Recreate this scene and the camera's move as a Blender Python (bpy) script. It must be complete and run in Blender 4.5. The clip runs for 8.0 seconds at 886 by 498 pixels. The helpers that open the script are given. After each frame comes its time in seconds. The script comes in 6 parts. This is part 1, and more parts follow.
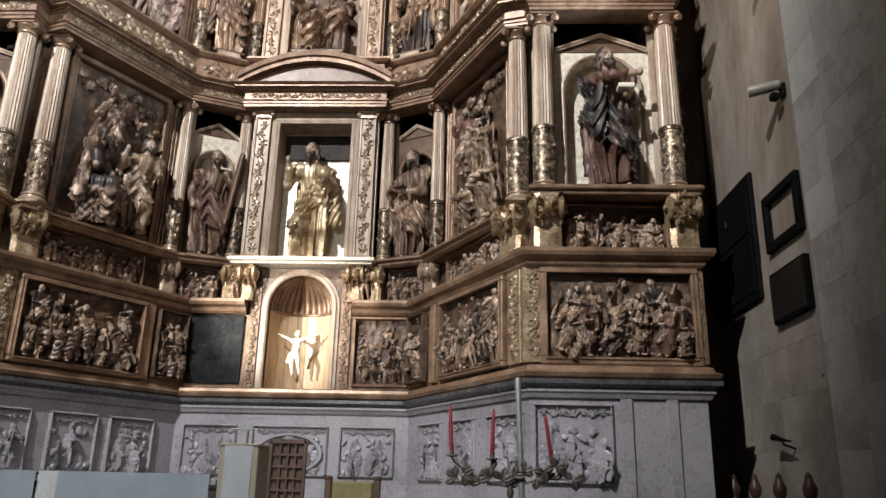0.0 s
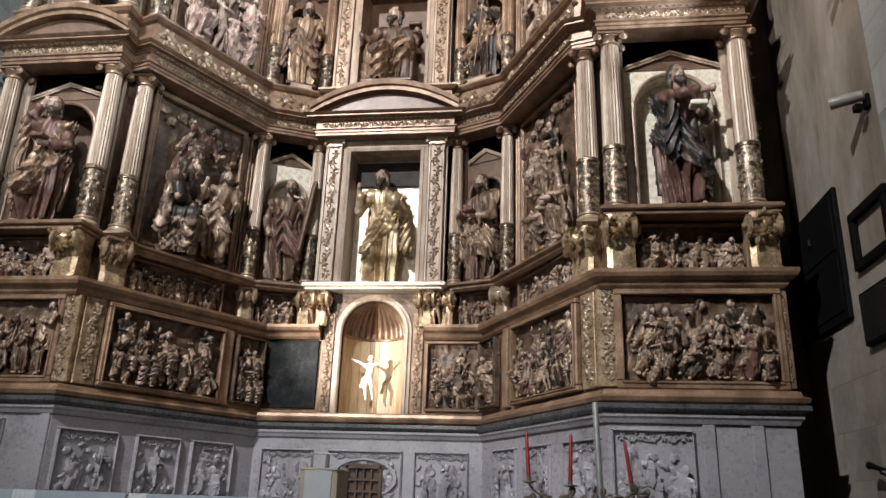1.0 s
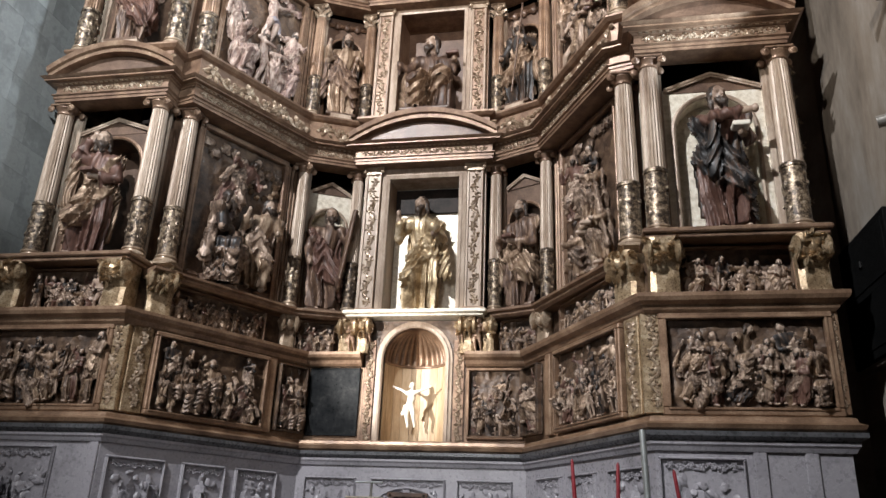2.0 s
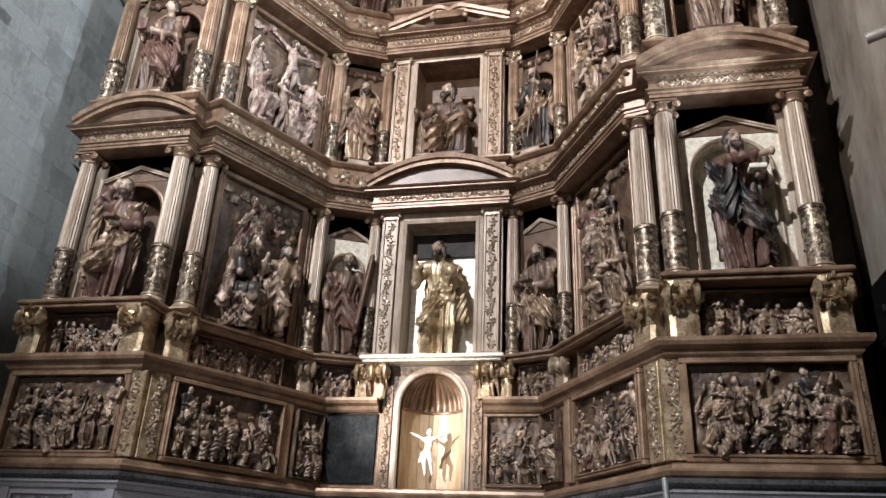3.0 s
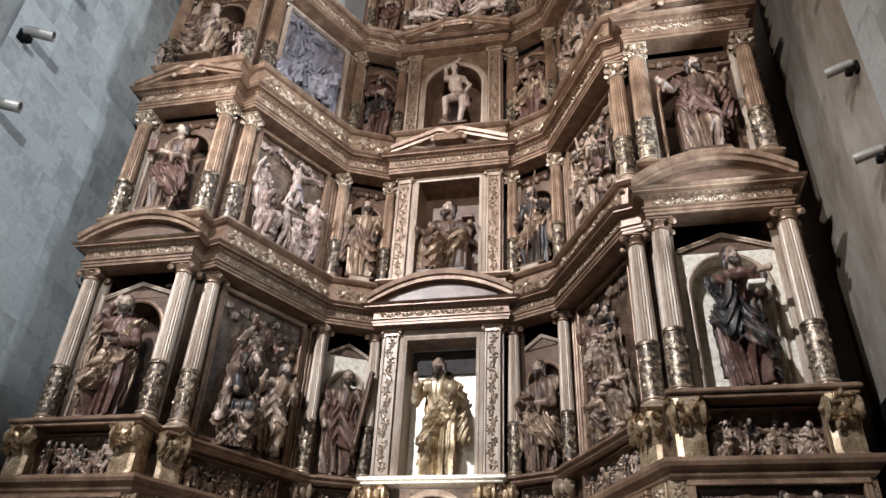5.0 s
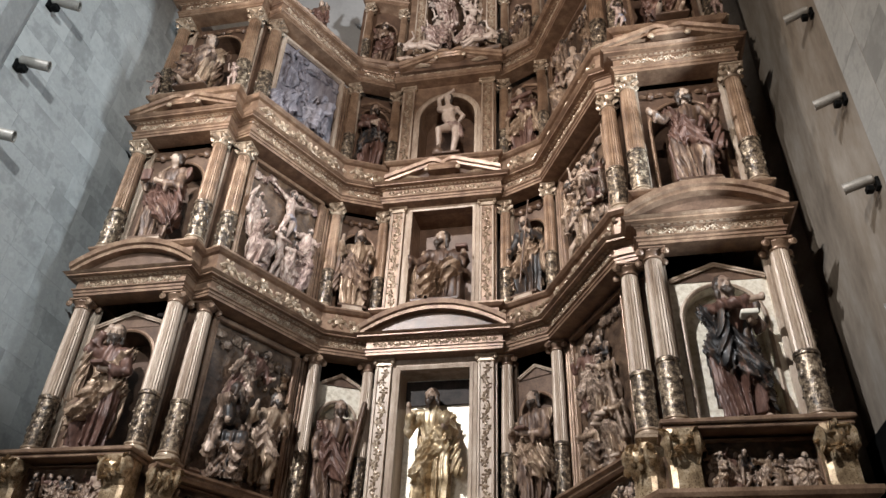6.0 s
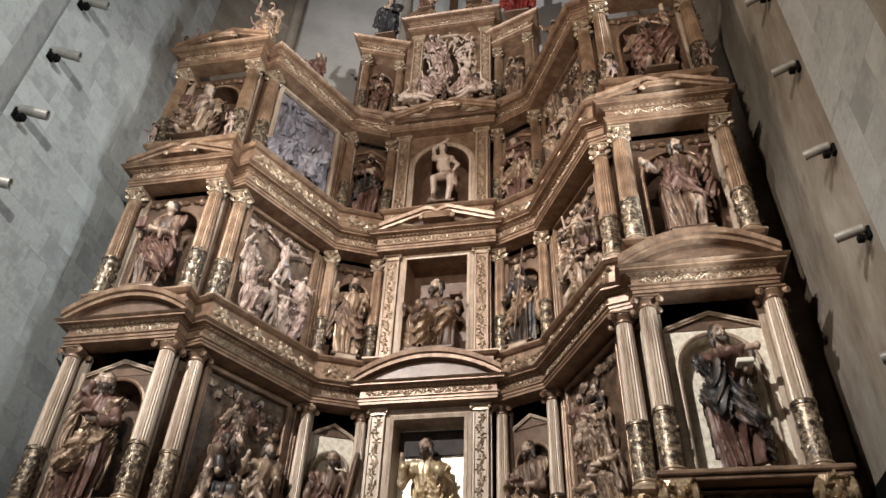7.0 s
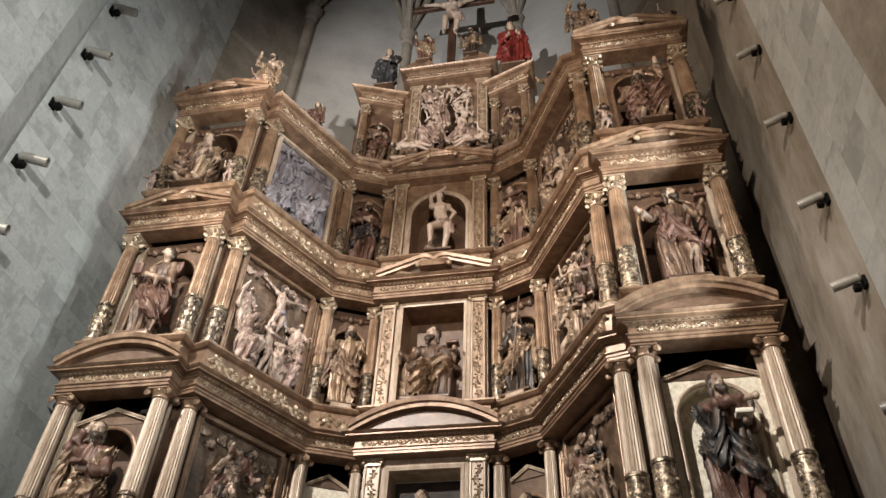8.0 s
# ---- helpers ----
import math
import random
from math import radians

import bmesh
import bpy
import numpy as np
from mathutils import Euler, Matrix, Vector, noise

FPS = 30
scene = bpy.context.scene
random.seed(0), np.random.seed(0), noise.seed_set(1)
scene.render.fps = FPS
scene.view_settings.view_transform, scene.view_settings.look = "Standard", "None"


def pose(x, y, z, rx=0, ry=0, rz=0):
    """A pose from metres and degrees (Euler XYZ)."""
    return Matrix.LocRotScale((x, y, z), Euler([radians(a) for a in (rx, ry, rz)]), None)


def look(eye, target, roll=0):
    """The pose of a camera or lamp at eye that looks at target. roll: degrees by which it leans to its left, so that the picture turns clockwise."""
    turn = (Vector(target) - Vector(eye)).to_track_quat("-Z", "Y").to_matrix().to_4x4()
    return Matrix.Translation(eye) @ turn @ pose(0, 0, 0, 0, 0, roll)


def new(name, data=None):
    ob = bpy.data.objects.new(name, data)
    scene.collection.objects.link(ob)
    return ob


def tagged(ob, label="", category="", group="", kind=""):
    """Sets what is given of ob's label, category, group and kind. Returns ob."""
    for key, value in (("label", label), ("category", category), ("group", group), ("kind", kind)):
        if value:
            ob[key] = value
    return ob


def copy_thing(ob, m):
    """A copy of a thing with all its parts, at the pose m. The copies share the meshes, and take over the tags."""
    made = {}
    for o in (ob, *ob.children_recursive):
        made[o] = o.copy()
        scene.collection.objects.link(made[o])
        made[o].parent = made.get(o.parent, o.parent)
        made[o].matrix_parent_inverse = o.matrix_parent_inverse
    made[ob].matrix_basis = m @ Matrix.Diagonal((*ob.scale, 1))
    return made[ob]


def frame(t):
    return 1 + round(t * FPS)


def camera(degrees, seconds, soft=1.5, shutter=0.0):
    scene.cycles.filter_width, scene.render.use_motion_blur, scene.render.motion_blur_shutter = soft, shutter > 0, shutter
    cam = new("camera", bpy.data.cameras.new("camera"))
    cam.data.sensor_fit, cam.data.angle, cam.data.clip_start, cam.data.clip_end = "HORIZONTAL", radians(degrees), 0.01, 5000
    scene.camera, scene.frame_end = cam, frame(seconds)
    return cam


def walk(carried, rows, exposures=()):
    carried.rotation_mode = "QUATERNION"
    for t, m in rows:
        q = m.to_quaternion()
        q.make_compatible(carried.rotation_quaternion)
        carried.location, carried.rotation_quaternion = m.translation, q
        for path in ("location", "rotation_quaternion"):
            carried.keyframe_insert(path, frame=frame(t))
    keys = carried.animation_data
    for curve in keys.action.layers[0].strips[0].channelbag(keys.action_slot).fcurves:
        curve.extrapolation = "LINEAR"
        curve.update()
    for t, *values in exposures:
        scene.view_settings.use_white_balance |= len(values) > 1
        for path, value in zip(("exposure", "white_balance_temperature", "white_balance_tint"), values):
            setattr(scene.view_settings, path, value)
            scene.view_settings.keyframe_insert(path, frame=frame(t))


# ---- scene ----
# Camera: a person standing in the nave, right of the axis, tilting up
cam = camera(61.2, 8.0)
# seconds, yaw, pitch, roll; the hand drifts a few centimetres to the left at first
ROWS = [
    (0.0, 2.16, 17.24, 1.29), (0.5, 4.39, 18.22, 1.51), (1.0, 7.87, 18.91, 1.98), (1.5, 10.00, 19.56, 2.19),
    (3.0, 12.74, 24.14, 2.65), (3.5, 13.31, 25.71, 2.84), (4.0, 13.50, 27.90, 2.93), (4.5, 13.45, 30.39, 2.91),
    (5.0, 13.25, 32.99, 2.87), (6.5, 12.56, 36.57, 2.58), (7.0, 12.44, 38.93, 2.58), (7.5, 12.41, 40.99, 2.70),
    (8.0, 12.34, 42.59, 2.72),
]
DRIFT = {0.0: 0.03, 0.5: 0.018, 1.0: -0.005}
walk(cam, [(t, pose(2.41 + DRIFT.get(t, -0.03), 0.0, 1.6, 90 + p, 0, y + 5.5 * DRIFT.get(t, -0.03)) @ pose(0, 0, 0, 0, 0, r)) for t, y, p, r in ROWS],
     [(0.0, 0.06, 6350, 10), (1.5, 0.04, 6250, 10), (3.5, 0.03, 6000, 10), (5.0, 0.06, 5950, 10), (6.5, 0.0, 6500, 10), (7.5, 0.03, 6850, 10), (8.0, 0.09, 6950, 10)])

# ---- light ----
world = bpy.data.worlds.new("dim_church")
world.use_nodes = True
world.node_tree.nodes["Background"].inputs[0].default_value = (0.9, 0.85, 0.8, 1)
world.node_tree.nodes["Background"].inputs[1].default_value = 0.0015
scene.world = world


def spot(name, eye, target, watts, size=60, colour=(1.0, 0.86, 0.72), radius=0.06, blend=0.7):
    lamp = bpy.data.lights.new(name, "SPOT")
    lamp.energy, lamp.spot_size, lamp.spot_blend = watts, radians(size), blend
    lamp.color, lamp.shadow_soft_size = colour, radius
    ob = new(name, lamp)
    ob.matrix_world = look(eye, target)
    return ob


WARM, COOL = (1.0, 0.955, 0.905), (0.80, 0.92, 1.0)
# floodlights in the nave behind the camera, high on the piers; one fill added
NEUTRAL, AMBER = (1.0, 0.985, 0.965), (1.0, 0.83, 0.665)
spot("nave_flood_lamp", (-5.0, -6.5, 15.5), (0.7, 10.0, 5.8), 18500, 42, NEUTRAL, 0.12, 0.7)
spot("nave_flood_lamp", (2.8, -3.0, 10.0), (-0.4, 10.0, 13.2), 4700, 56, (1.0, 0.89, 0.79), 0.10)
# low unseen fill, added to brighten the predella from the front
spot("nave_flood_lamp", (-1.5, -5.5, 4.8), (-0.9, 9.5, 3.2), 1050, 44, WARM, 0.10)
spot("nave_flood_lamp", (4.8, -9.0, 9.0), (-5.6, 7.6, 9.5), 11000, 29, (0.92, 0.98, 0.98), 0.14)
spot("nave_flood_lamp", (-5.0, -9.0, 9.0), (6.3, 7.4, 9.8), 7200, 28, (1.0, 0.9, 0.78), 0.14)
spot("nave_flood_lamp", (-4.2, -4.0, 7.0), (0.0, 12.0, 19.6), 11500, 32, (0.97, 0.98, 1.0), 0.12, 0.9)
# unseen fill added to brighten the altar and candelabrum
spot("altar_lamp", (1.5, -2.0, 8.5), (0.2, 5.4, 1.4), 950, 46, (0.9, 0.96, 1.0), 0.1)
# wall floodlights beside the altarpiece, where the fixtures hang
for z in (6.84, 8.10, 9.64):
    spot("wall_spot_lamp", (5.02, 6.95, z), (-3.4, 8.8, z + 3.2), 420, 70, COOL, 0.05)
for z in (8.5, 9.91, 12.75):
    spot("wall_spot_lamp", (-5.02, 6.3, z), (2.5, 10.0, z + 1.8), 110, 80, AMBER, 0.05)
# the topmost pair throw their light on to the opposite walls
spot("wall_spot_lamp", (5.02, 6.95, 14.2), (-5.5, 7.0, 10.5), 900, 74, COOL, 0.05)
spot("wall_spot_lamp", (-5.02, 6.3, 14.2), (5.5, 7.0, 12.0), 700, 90, AMBER, 0.05)
# narrow beam on the shell niche
spot("niche_beam_lamp", (-5.1, 4.2, 3.9), (0.25, 10.8, 3.85), 6500, 17, (1.0, 0.94, 0.85), 0.03, 0.8)

# ---- materials ----
def nodes_of(name):
    m = bpy.data.materials.new(name)
    m.use_nodes = True
    t = m.node_tree
    return m, t.nodes, t.links, t.nodes["Principled BSDF"]


def noise_node(n, l, scale, detail=5, rough=0.6, coord=None, kind="Object"):
    tex = n.new("ShaderNodeTexNoise")
    tex.inputs["Scale"].default_value, tex.inputs["Detail"].default_value, tex.inputs["Roughness"].default_value = scale, detail, rough
    if coord is None:
        coord = n.new("ShaderNodeTexCoord").outputs[kind]
    l.new(coord, tex.inputs["Vector"])
    return tex


def ramp(n, l, source, stops):
    r = n.new("ShaderNodeValToRGB")
    e = r.color_ramp.elements
    while len(e) < len(stops):
        e.new(0.5)
    for k, (p, c) in enumerate(stops):
        e[k].position = p
        e[k].color = (*c, 1) if len(c) == 3 else c
    l.new(source, r.inputs[0])
    return r


def world_coord(n):
    return n.new("ShaderNodeNewGeometry").outputs["Position"]


def surface(name, stops, scale, metal=0.0, rough=(0.35, 0.6), bump=0.3, fine=60.0, random_shift=0.0, where="Object", dist=0.01, stretch=None, gloss=0.5):
    """Mottled surface: colour from coarse and fine noise, roughness from fine noise, bump from both."""
    m, n, l, b = nodes_of(name)
    if where == "World":
        co = world_coord(n)
    else:
        co = n.new("ShaderNodeTexCoord").outputs["Object"]
    if random_shift:
        info = n.new("ShaderNodeObjectInfo")
        mul = n.new("ShaderNodeVectorMath")
        mul.operation = "MULTIPLY_ADD"
        l.new(info.outputs["Random"], mul.inputs[0])
        mul.inputs[1].default_value = (37.0, 19.0, 53.0)
        l.new(co, mul.inputs[2])
        co = mul.outputs[0]
    if stretch:
        mp = n.new("ShaderNodeMapping")
        mp.inputs["Scale"].default_value = stretch
        l.new(co, mp.inputs["Vector"])
        co = mp.outputs[0]
    a = noise_node(n, l, scale, 6, 0.65, co)
    f = noise_node(n, l, fine, 4, 0.6, co)
    mix = n.new("ShaderNodeMath")
    mix.operation = "MULTIPLY_ADD"
    l.new(f.outputs["Fac"], mix.inputs[0])
    mix.inputs[1].default_value = 0.35
    sub = n.new("ShaderNodeMath")
    sub.operation = "SUBTRACT"
    l.new(a.outputs["Fac"], sub.inputs[0])
    sub.inputs[1].default_value = 0.175
    src = sub.outputs[0]
    if random_shift:
        sh = n.new("ShaderNodeMath")
        sh.operation = "MULTIPLY_ADD"
        l.new(info.outputs["Random"], sh.inputs[0])
        sh.inputs[1].default_value = random_shift
        l.new(src, sh.inputs[2])
        s2 = n.new("ShaderNodeMath")
        s2.operation = "SUBTRACT"
        l.new(sh.outputs[0], s2.inputs[0])
        s2.inputs[1].default_value = random_shift / 2
        src = s2.outputs[0]
    l.new(src, mix.inputs[2])
    l.new(ramp(n, l, mix.outputs[0], stops).outputs[0], b.inputs["Base Color"])
    rr = n.new("ShaderNodeMapRange")
    rr.inputs[3].default_value, rr.inputs[4].default_value = rough
    rr.inputs[1].default_value, rr.inputs[2].default_value = 0.3, 0.7
    l.new(f.outputs["Fac"], rr.inputs[0])
    l.new(rr.outputs[0], b.inputs["Roughness"])
    b.inputs["Metallic"].default_value = metal
    b.inputs["Specular IOR Level"].default_value = gloss
    bp = n.new("ShaderNodeBump")
    bp.inputs["Strength"].default_value, bp.inputs["Distance"].default_value = bump, dist
    l.new(mix.outputs[0], bp.inputs["Height"])
    l.new(bp.outputs[0], b.inputs["Normal"])
    return m


GILT = surface("aged_gilt_wood", [(0.32, (0.14, 0.082, 0.054)), (0.47, (0.205, 0.126, 0.081)), (0.62, (0.29, 0.19, 0.124)), (0.78, (0.43, 0.31, 0.215))], 5.0, 0.3, (0.28, 0.5), 0.35, 55, 0.08)
WOOD = surface("brown_carved_wood", [(0.3, (0.055, 0.032, 0.022)), (0.5, (0.105, 0.062, 0.041)), (0.7, (0.18, 0.112, 0.074))], 3.0, 0.12, (0.3, 0.5), 0.3, 40, 0.1)
HONEY = surface("honey_gilt_panel", [(0.3, (0.12, 0.07, 0.042)), (0.5, (0.24, 0.148, 0.092)), (0.7, (0.41, 0.28, 0.185))], 3.0, 0.3, (0.28, 0.5), 0.25, 50, 0.06)
ORNAMENT = surface("worn_gold_ornament", [(0.3, (0.18, 0.122, 0.082)), (0.5, (0.33, 0.245, 0.17)), (0.68, (0.52, 0.415, 0.31))], 7.0, 0.28, (0.26, 0.46), 0.3, 70, 0.08)
PALE = surface("pale_gilt_column", [(0.3, (0.19, 0.13, 0.09)), (0.5, (0.36, 0.27, 0.20)), (0.7, (0.54, 0.44, 0.35))], 3.5, 0.1, (0.36, 0.56), 0.2, 45, 0.08, stretch=(1, 1, 0.25))
DRUM = surface("dark_gilt_carving", [(0.34, (0.022, 0.017, 0.014)), (0.48, (0.085, 0.06, 0.042)), (0.6, (0.33, 0.25, 0.17)), (0.74, (0.62, 0.52, 0.39))], 16.0, 0.45, (0.22, 0.42), 0.6, 70, 0.05)
POLY = surface("polychrome_statue", [(0.3, (0.035, 0.021, 0.016)), (0.44, (0.085, 0.050, 0.035)), (0.55, (0.17, 0.105, 0.07)), (0.66, (0.30, 0.205, 0.14)), (0.8, (0.50, 0.39, 0.29))], 9.6, 0.18, (0.36, 0.62), 0.3, 45, 0.16, stretch=(2.2, 2.2, 0.5))
BLUEROBE = surface("dark_blue_robe", [(0.32, (0.008, 0.009, 0.011)), (0.48, (0.024, 0.021, 0.020)), (0.6, (0.075, 0.045, 0.03)), (0.75, (0.22, 0.15, 0.09))], 9.6, 0.1, (0.36, 0.62), 0.3, 45, stretch=(2.2, 2.2, 0.5))
GOLDSTATUE = surface("bright_gold_leaf", [(0.3, (0.13, 0.076, 0.034)), (0.5, (0.44, 0.325, 0.19)), (0.7, (0.78, 0.67, 0.50))], 6.0, 0.45, (0.28, 0.48), 0.25, 60)
# gold leaf, its colour raised to stand in for the lamps' glint
GOLDBACK = surface("gold_leaf_with_glint", [(0.3, (0.50, 0.43, 0.33)), (0.5, (0.74, 0.67, 0.55)), (0.7, (0.86, 0.81, 0.71))], 14.0, 0.25, (0.3, 0.5), 0.5, 90)
RELIEF = surface("relief_figures", [(0.3, (0.04, 0.028, 0.022)), (0.46, (0.14, 0.095, 0.068)), (0.58, (0.29, 0.205, 0.15)), (0.74, (0.50, 0.39, 0.30))], 8.4, 0.25, (0.32, 0.56), 0.35, 40, 0.16, stretch=(2, 2, 0.6))
ROSY = surface("rosy_relief", [(0.3, (0.09, 0.05, 0.042)), (0.48, (0.25, 0.165, 0.135)), (0.62, (0.43, 0.33, 0.27)), (0.8, (0.56, 0.46, 0.40))], 8.4, 0.12, (0.36, 0.62), 0.3, 40, 0.14, stretch=(2, 2, 0.6))
SLATE = surface("slate_blue_relief", [(0.3, (0.075, 0.066, 0.075)), (0.48, (0.145, 0.128, 0.142)), (0.62, (0.23, 0.205, 0.22)), (0.8, (0.33, 0.30, 0.305))], 3.5, 0.1, (0.36, 0.62), 0.3, 40, 0.14, stretch=(2, 2, 0.6))
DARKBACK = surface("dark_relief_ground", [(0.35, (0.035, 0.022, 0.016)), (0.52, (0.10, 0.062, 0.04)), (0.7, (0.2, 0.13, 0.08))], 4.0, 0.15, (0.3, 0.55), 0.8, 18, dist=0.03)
# near-black that puts deep shade into niche heads and backings
SHADOWBOX = surface("black_shade_stand_in", [(0.35, (0.012, 0.01, 0.009)), (0.6, (0.04, 0.03, 0.025))], 4.0, 0.0, (0.4, 0.6), 0.2, 30, gloss=0.1)
PAINTING = surface("darkened_painting", [(0.35, (0.006, 0.007, 0.008)), (0.55, (0.018, 0.019, 0.02)), (0.75, (0.05, 0.048, 0.045))], 4.0, 0.0, (0.25, 0.4), 0.1, 20, gloss=0.12)
FLESH = surface("flesh_polychrome", [(0.3, (0.28, 0.20, 0.155)), (0.5, (0.44, 0.34, 0.275)), (0.7, (0.56, 0.46, 0.39))], 5.0, 0.0, (0.3, 0.5), 0.15, 60)
FACE = surface("painted_wood_face", [(0.3, (0.20, 0.135, 0.10)), (0.5, (0.36, 0.26, 0.195)), (0.7, (0.50, 0.39, 0.30))], 6.0, 0.0, (0.3, 0.5), 0.2, 60, 0.1)
HAIR = surface("dark_carved_hair", [(0.3, (0.018, 0.012, 0.009)), (0.6, (0.055, 0.035, 0.024))], 9.0, 0.0, (0.4, 0.6), 0.6, 60)
GOLDLEAF = surface("warm_gold_leaf", [(0.3, (0.15, 0.098, 0.055)), (0.5, (0.35, 0.25, 0.148)), (0.7, (0.60, 0.48, 0.335))], 8.0, 0.5, (0.22, 0.42), 0.4, 60, 0.06)
REDBROWN = surface("red_brown_cloth", [(0.3, (0.045, 0.022, 0.016)), (0.5, (0.11, 0.054, 0.039)), (0.7, (0.21, 0.122, 0.09))], 12.0, 0.12, (0.36, 0.62), 0.25, 45, 0.1, stretch=(2, 2, 0.6))
GOLDCLOTH = surface("gilded_cloth", [(0.3, (0.11, 0.068, 0.042)), (0.5, (0.26, 0.175, 0.115)), (0.7, (0.46, 0.35, 0.25))], 14.4, 0.35, (0.32, 0.55), 0.25, 50, 0.1, stretch=(2, 2, 0.6))
IVORY = surface("ivory", [(0.3, (0.72, 0.66, 0.55)), (0.7, (0.85, 0.8, 0.7))], 8.0, 0.0, (0.3, 0.5), 0.1, 60)
DARKROBE = surface("slate_dark_robe", [(0.3, (0.012, 0.012, 0.014)), (0.55, (0.035, 0.034, 0.037)), (0.75, (0.075, 0.07, 0.072))], 8.0, 0.0, (0.4, 0.6), 0.25, 40)
PALEBOARD = surface("pale_honey_board", [(0.3, (0.30, 0.20, 0.115)), (0.5, (0.46, 0.33, 0.20)), (0.7, (0.60, 0.46, 0.31))], 4.0, 0.05, (0.35, 0.55), 0.2, 50, 0.12, stretch=(2, 2, 0.3))
REDROBE = surface("red_robe", [(0.3, (0.07, 0.010, 0.009)), (0.6, (0.20, 0.028, 0.022))], 5.0, 0.0, (0.35, 0.55), 0.2, 40)
MARBLE = surface("grey_marble", [(0.28, (0.165, 0.155, 0.168)), (0.42, (0.235, 0.222, 0.24)), (0.5, (0.265, 0.25, 0.27)), (0.515, (0.34, 0.325, 0.345)), (0.53, (0.27, 0.255, 0.275)), (0.7, (0.33, 0.312, 0.335))], 1.3, 0.0, (0.22, 0.42), 0.12, 25, where="World")
BLACKMARBLE = surface("dark_marble", [(0.3, (0.03, 0.03, 0.032)), (0.6, (0.09, 0.09, 0.095))], 3.0, 0.0, (0.2, 0.4), 0.1, 30, where="World")
STONE_R = surface("warm_grey_stone", [(0.28, (0.155, 0.134, 0.110)), (0.5, (0.25, 0.218, 0.182)), (0.7, (0.34, 0.302, 0.26))], 1.1, 0.0, (0.7, 0.9), 0.45, 14, 0.02, where="World", dist=0.02)
STONE_L = surface("mottled_grey_plaster", [(0.28, (0.25, 0.25, 0.24)), (0.40, (0.31, 0.31, 0.30)), (0.47, (0.38, 0.38, 0.365)), (0.53, (0.34, 0.34, 0.33)), (0.6, (0.40, 0.40, 0.385)), (0.78, (0.47, 0.47, 0.455))], 1.2, 0.0, (0.7, 0.9), 0.45, 9, 0.24, where="World", dist=0.02)
PLASTER_R = surface("brown_stained_plaster", [(0.28, (0.15, 0.122, 0.096)), (0.46, (0.235, 0.195, 0.155)), (0.58, (0.285, 0.25, 0.212)), (0.72, (0.345, 0.31, 0.27))], 1.5, 0.0, (0.7, 0.9), 0.4, 11, where="World", dist=0.02, stretch=(1, 1, 0.4))
STONE_A = surface("pale_apse_plaster", [(0.3, (0.30, 0.295, 0.285)), (0.5, (0.37, 0.362, 0.35)), (0.7, (0.43, 0.42, 0.405))], 0.7, 0.0, (0.7, 0.9), 0.3, 12, where="World", dist=0.015)
FLOOR = surface("floor_stone", [(0.3, (0.12, 0.11, 0.10)), (0.7, (0.24, 0.22, 0.2))], 1.5, 0.0, (0.35, 0.6), 0.2, 20, where="World")
WHITECLOTH = surface("white_linen", [(0.3, (0.66, 0.68, 0.70)), (0.7, (0.82, 0.83, 0.84))], 4.0, 0.0, (0.7, 0.9), 0.2, 80)
BLUECLOTH = surface("pale_blue_cloth", [(0.3, (0.36, 0.42, 0.47)), (0.7, (0.48, 0.54, 0.58))], 4.0, 0.0, (0.7, 0.9), 0.2, 80)
CREAM = surface("cream_cloth", [(0.3, (0.55, 0.47, 0.34)), (0.7, (0.70, 0.62, 0.48))], 4.0, 0.0, (0.6, 0.9), 0.2, 80)
DARKWOOD = surface("dark_stained_wood", [(0.3, (0.022, 0.012, 0.008)), (0.6, (0.075, 0.038, 0.022))], 5.0, 0.0, (0.35, 0.55), 0.25, 40, stretch=(1, 1, 0.2))
IRON = surface("black_iron", [(0.3, (0.015, 0.015, 0.015)), (0.7, (0.04, 0.037, 0.035))], 12.0, 0.5, (0.35, 0.55), 0.2, 50)
VINE = surface("rusty_wrought_vine", [(0.3, (0.05, 0.042, 0.034)), (0.5, (0.12, 0.10, 0.082)), (0.7, (0.21, 0.18, 0.15))], 14.0, 0.4, (0.4, 0.6), 0.3, 50, 0.15)
POLEGREY = surface("dull_grey_metal", [(0.3, (0.22, 0.225, 0.215)), (0.7, (0.34, 0.345, 0.33))], 9.0, 0.3, (0.35, 0.5), 0.1, 50)
BLACK = surface("matt_black_casing", [(0.3, (0.003, 0.003, 0.003)), (0.7, (0.008, 0.008, 0.008))], 12.0, 0.0, (0.5, 0.7), 0.1, 50, gloss=0.08)
REDWAX = surface("red_wax", [(0.3, (0.20, 0.014, 0.022)), (0.7, (0.30, 0.026, 0.034))], 12.0, 0.0, (0.3, 0.5), 0.1, 50)
OLIVE = surface("olive_upholstery", [(0.3, (0.10, 0.085, 0.03)), (0.7, (0.18, 0.15, 0.06))], 12.0, 0.0, (0.6, 0.8), 0.2, 80)
LAMPGREY = surface("pale_grey_lamp_casing", [(0.3, (0.24, 0.22, 0.195)), (0.7, (0.36, 0.335, 0.30))], 12.0, 0.2, (0.35, 0.5), 0.1, 50)


# ---- mesh helpers ----
def thing(name, m, label, category, group="", kind=""):
    ob = new(name)
    ob.empty_display_size = 0.1
    ob.matrix_world = m
    return tagged(ob, label, category, group, kind)


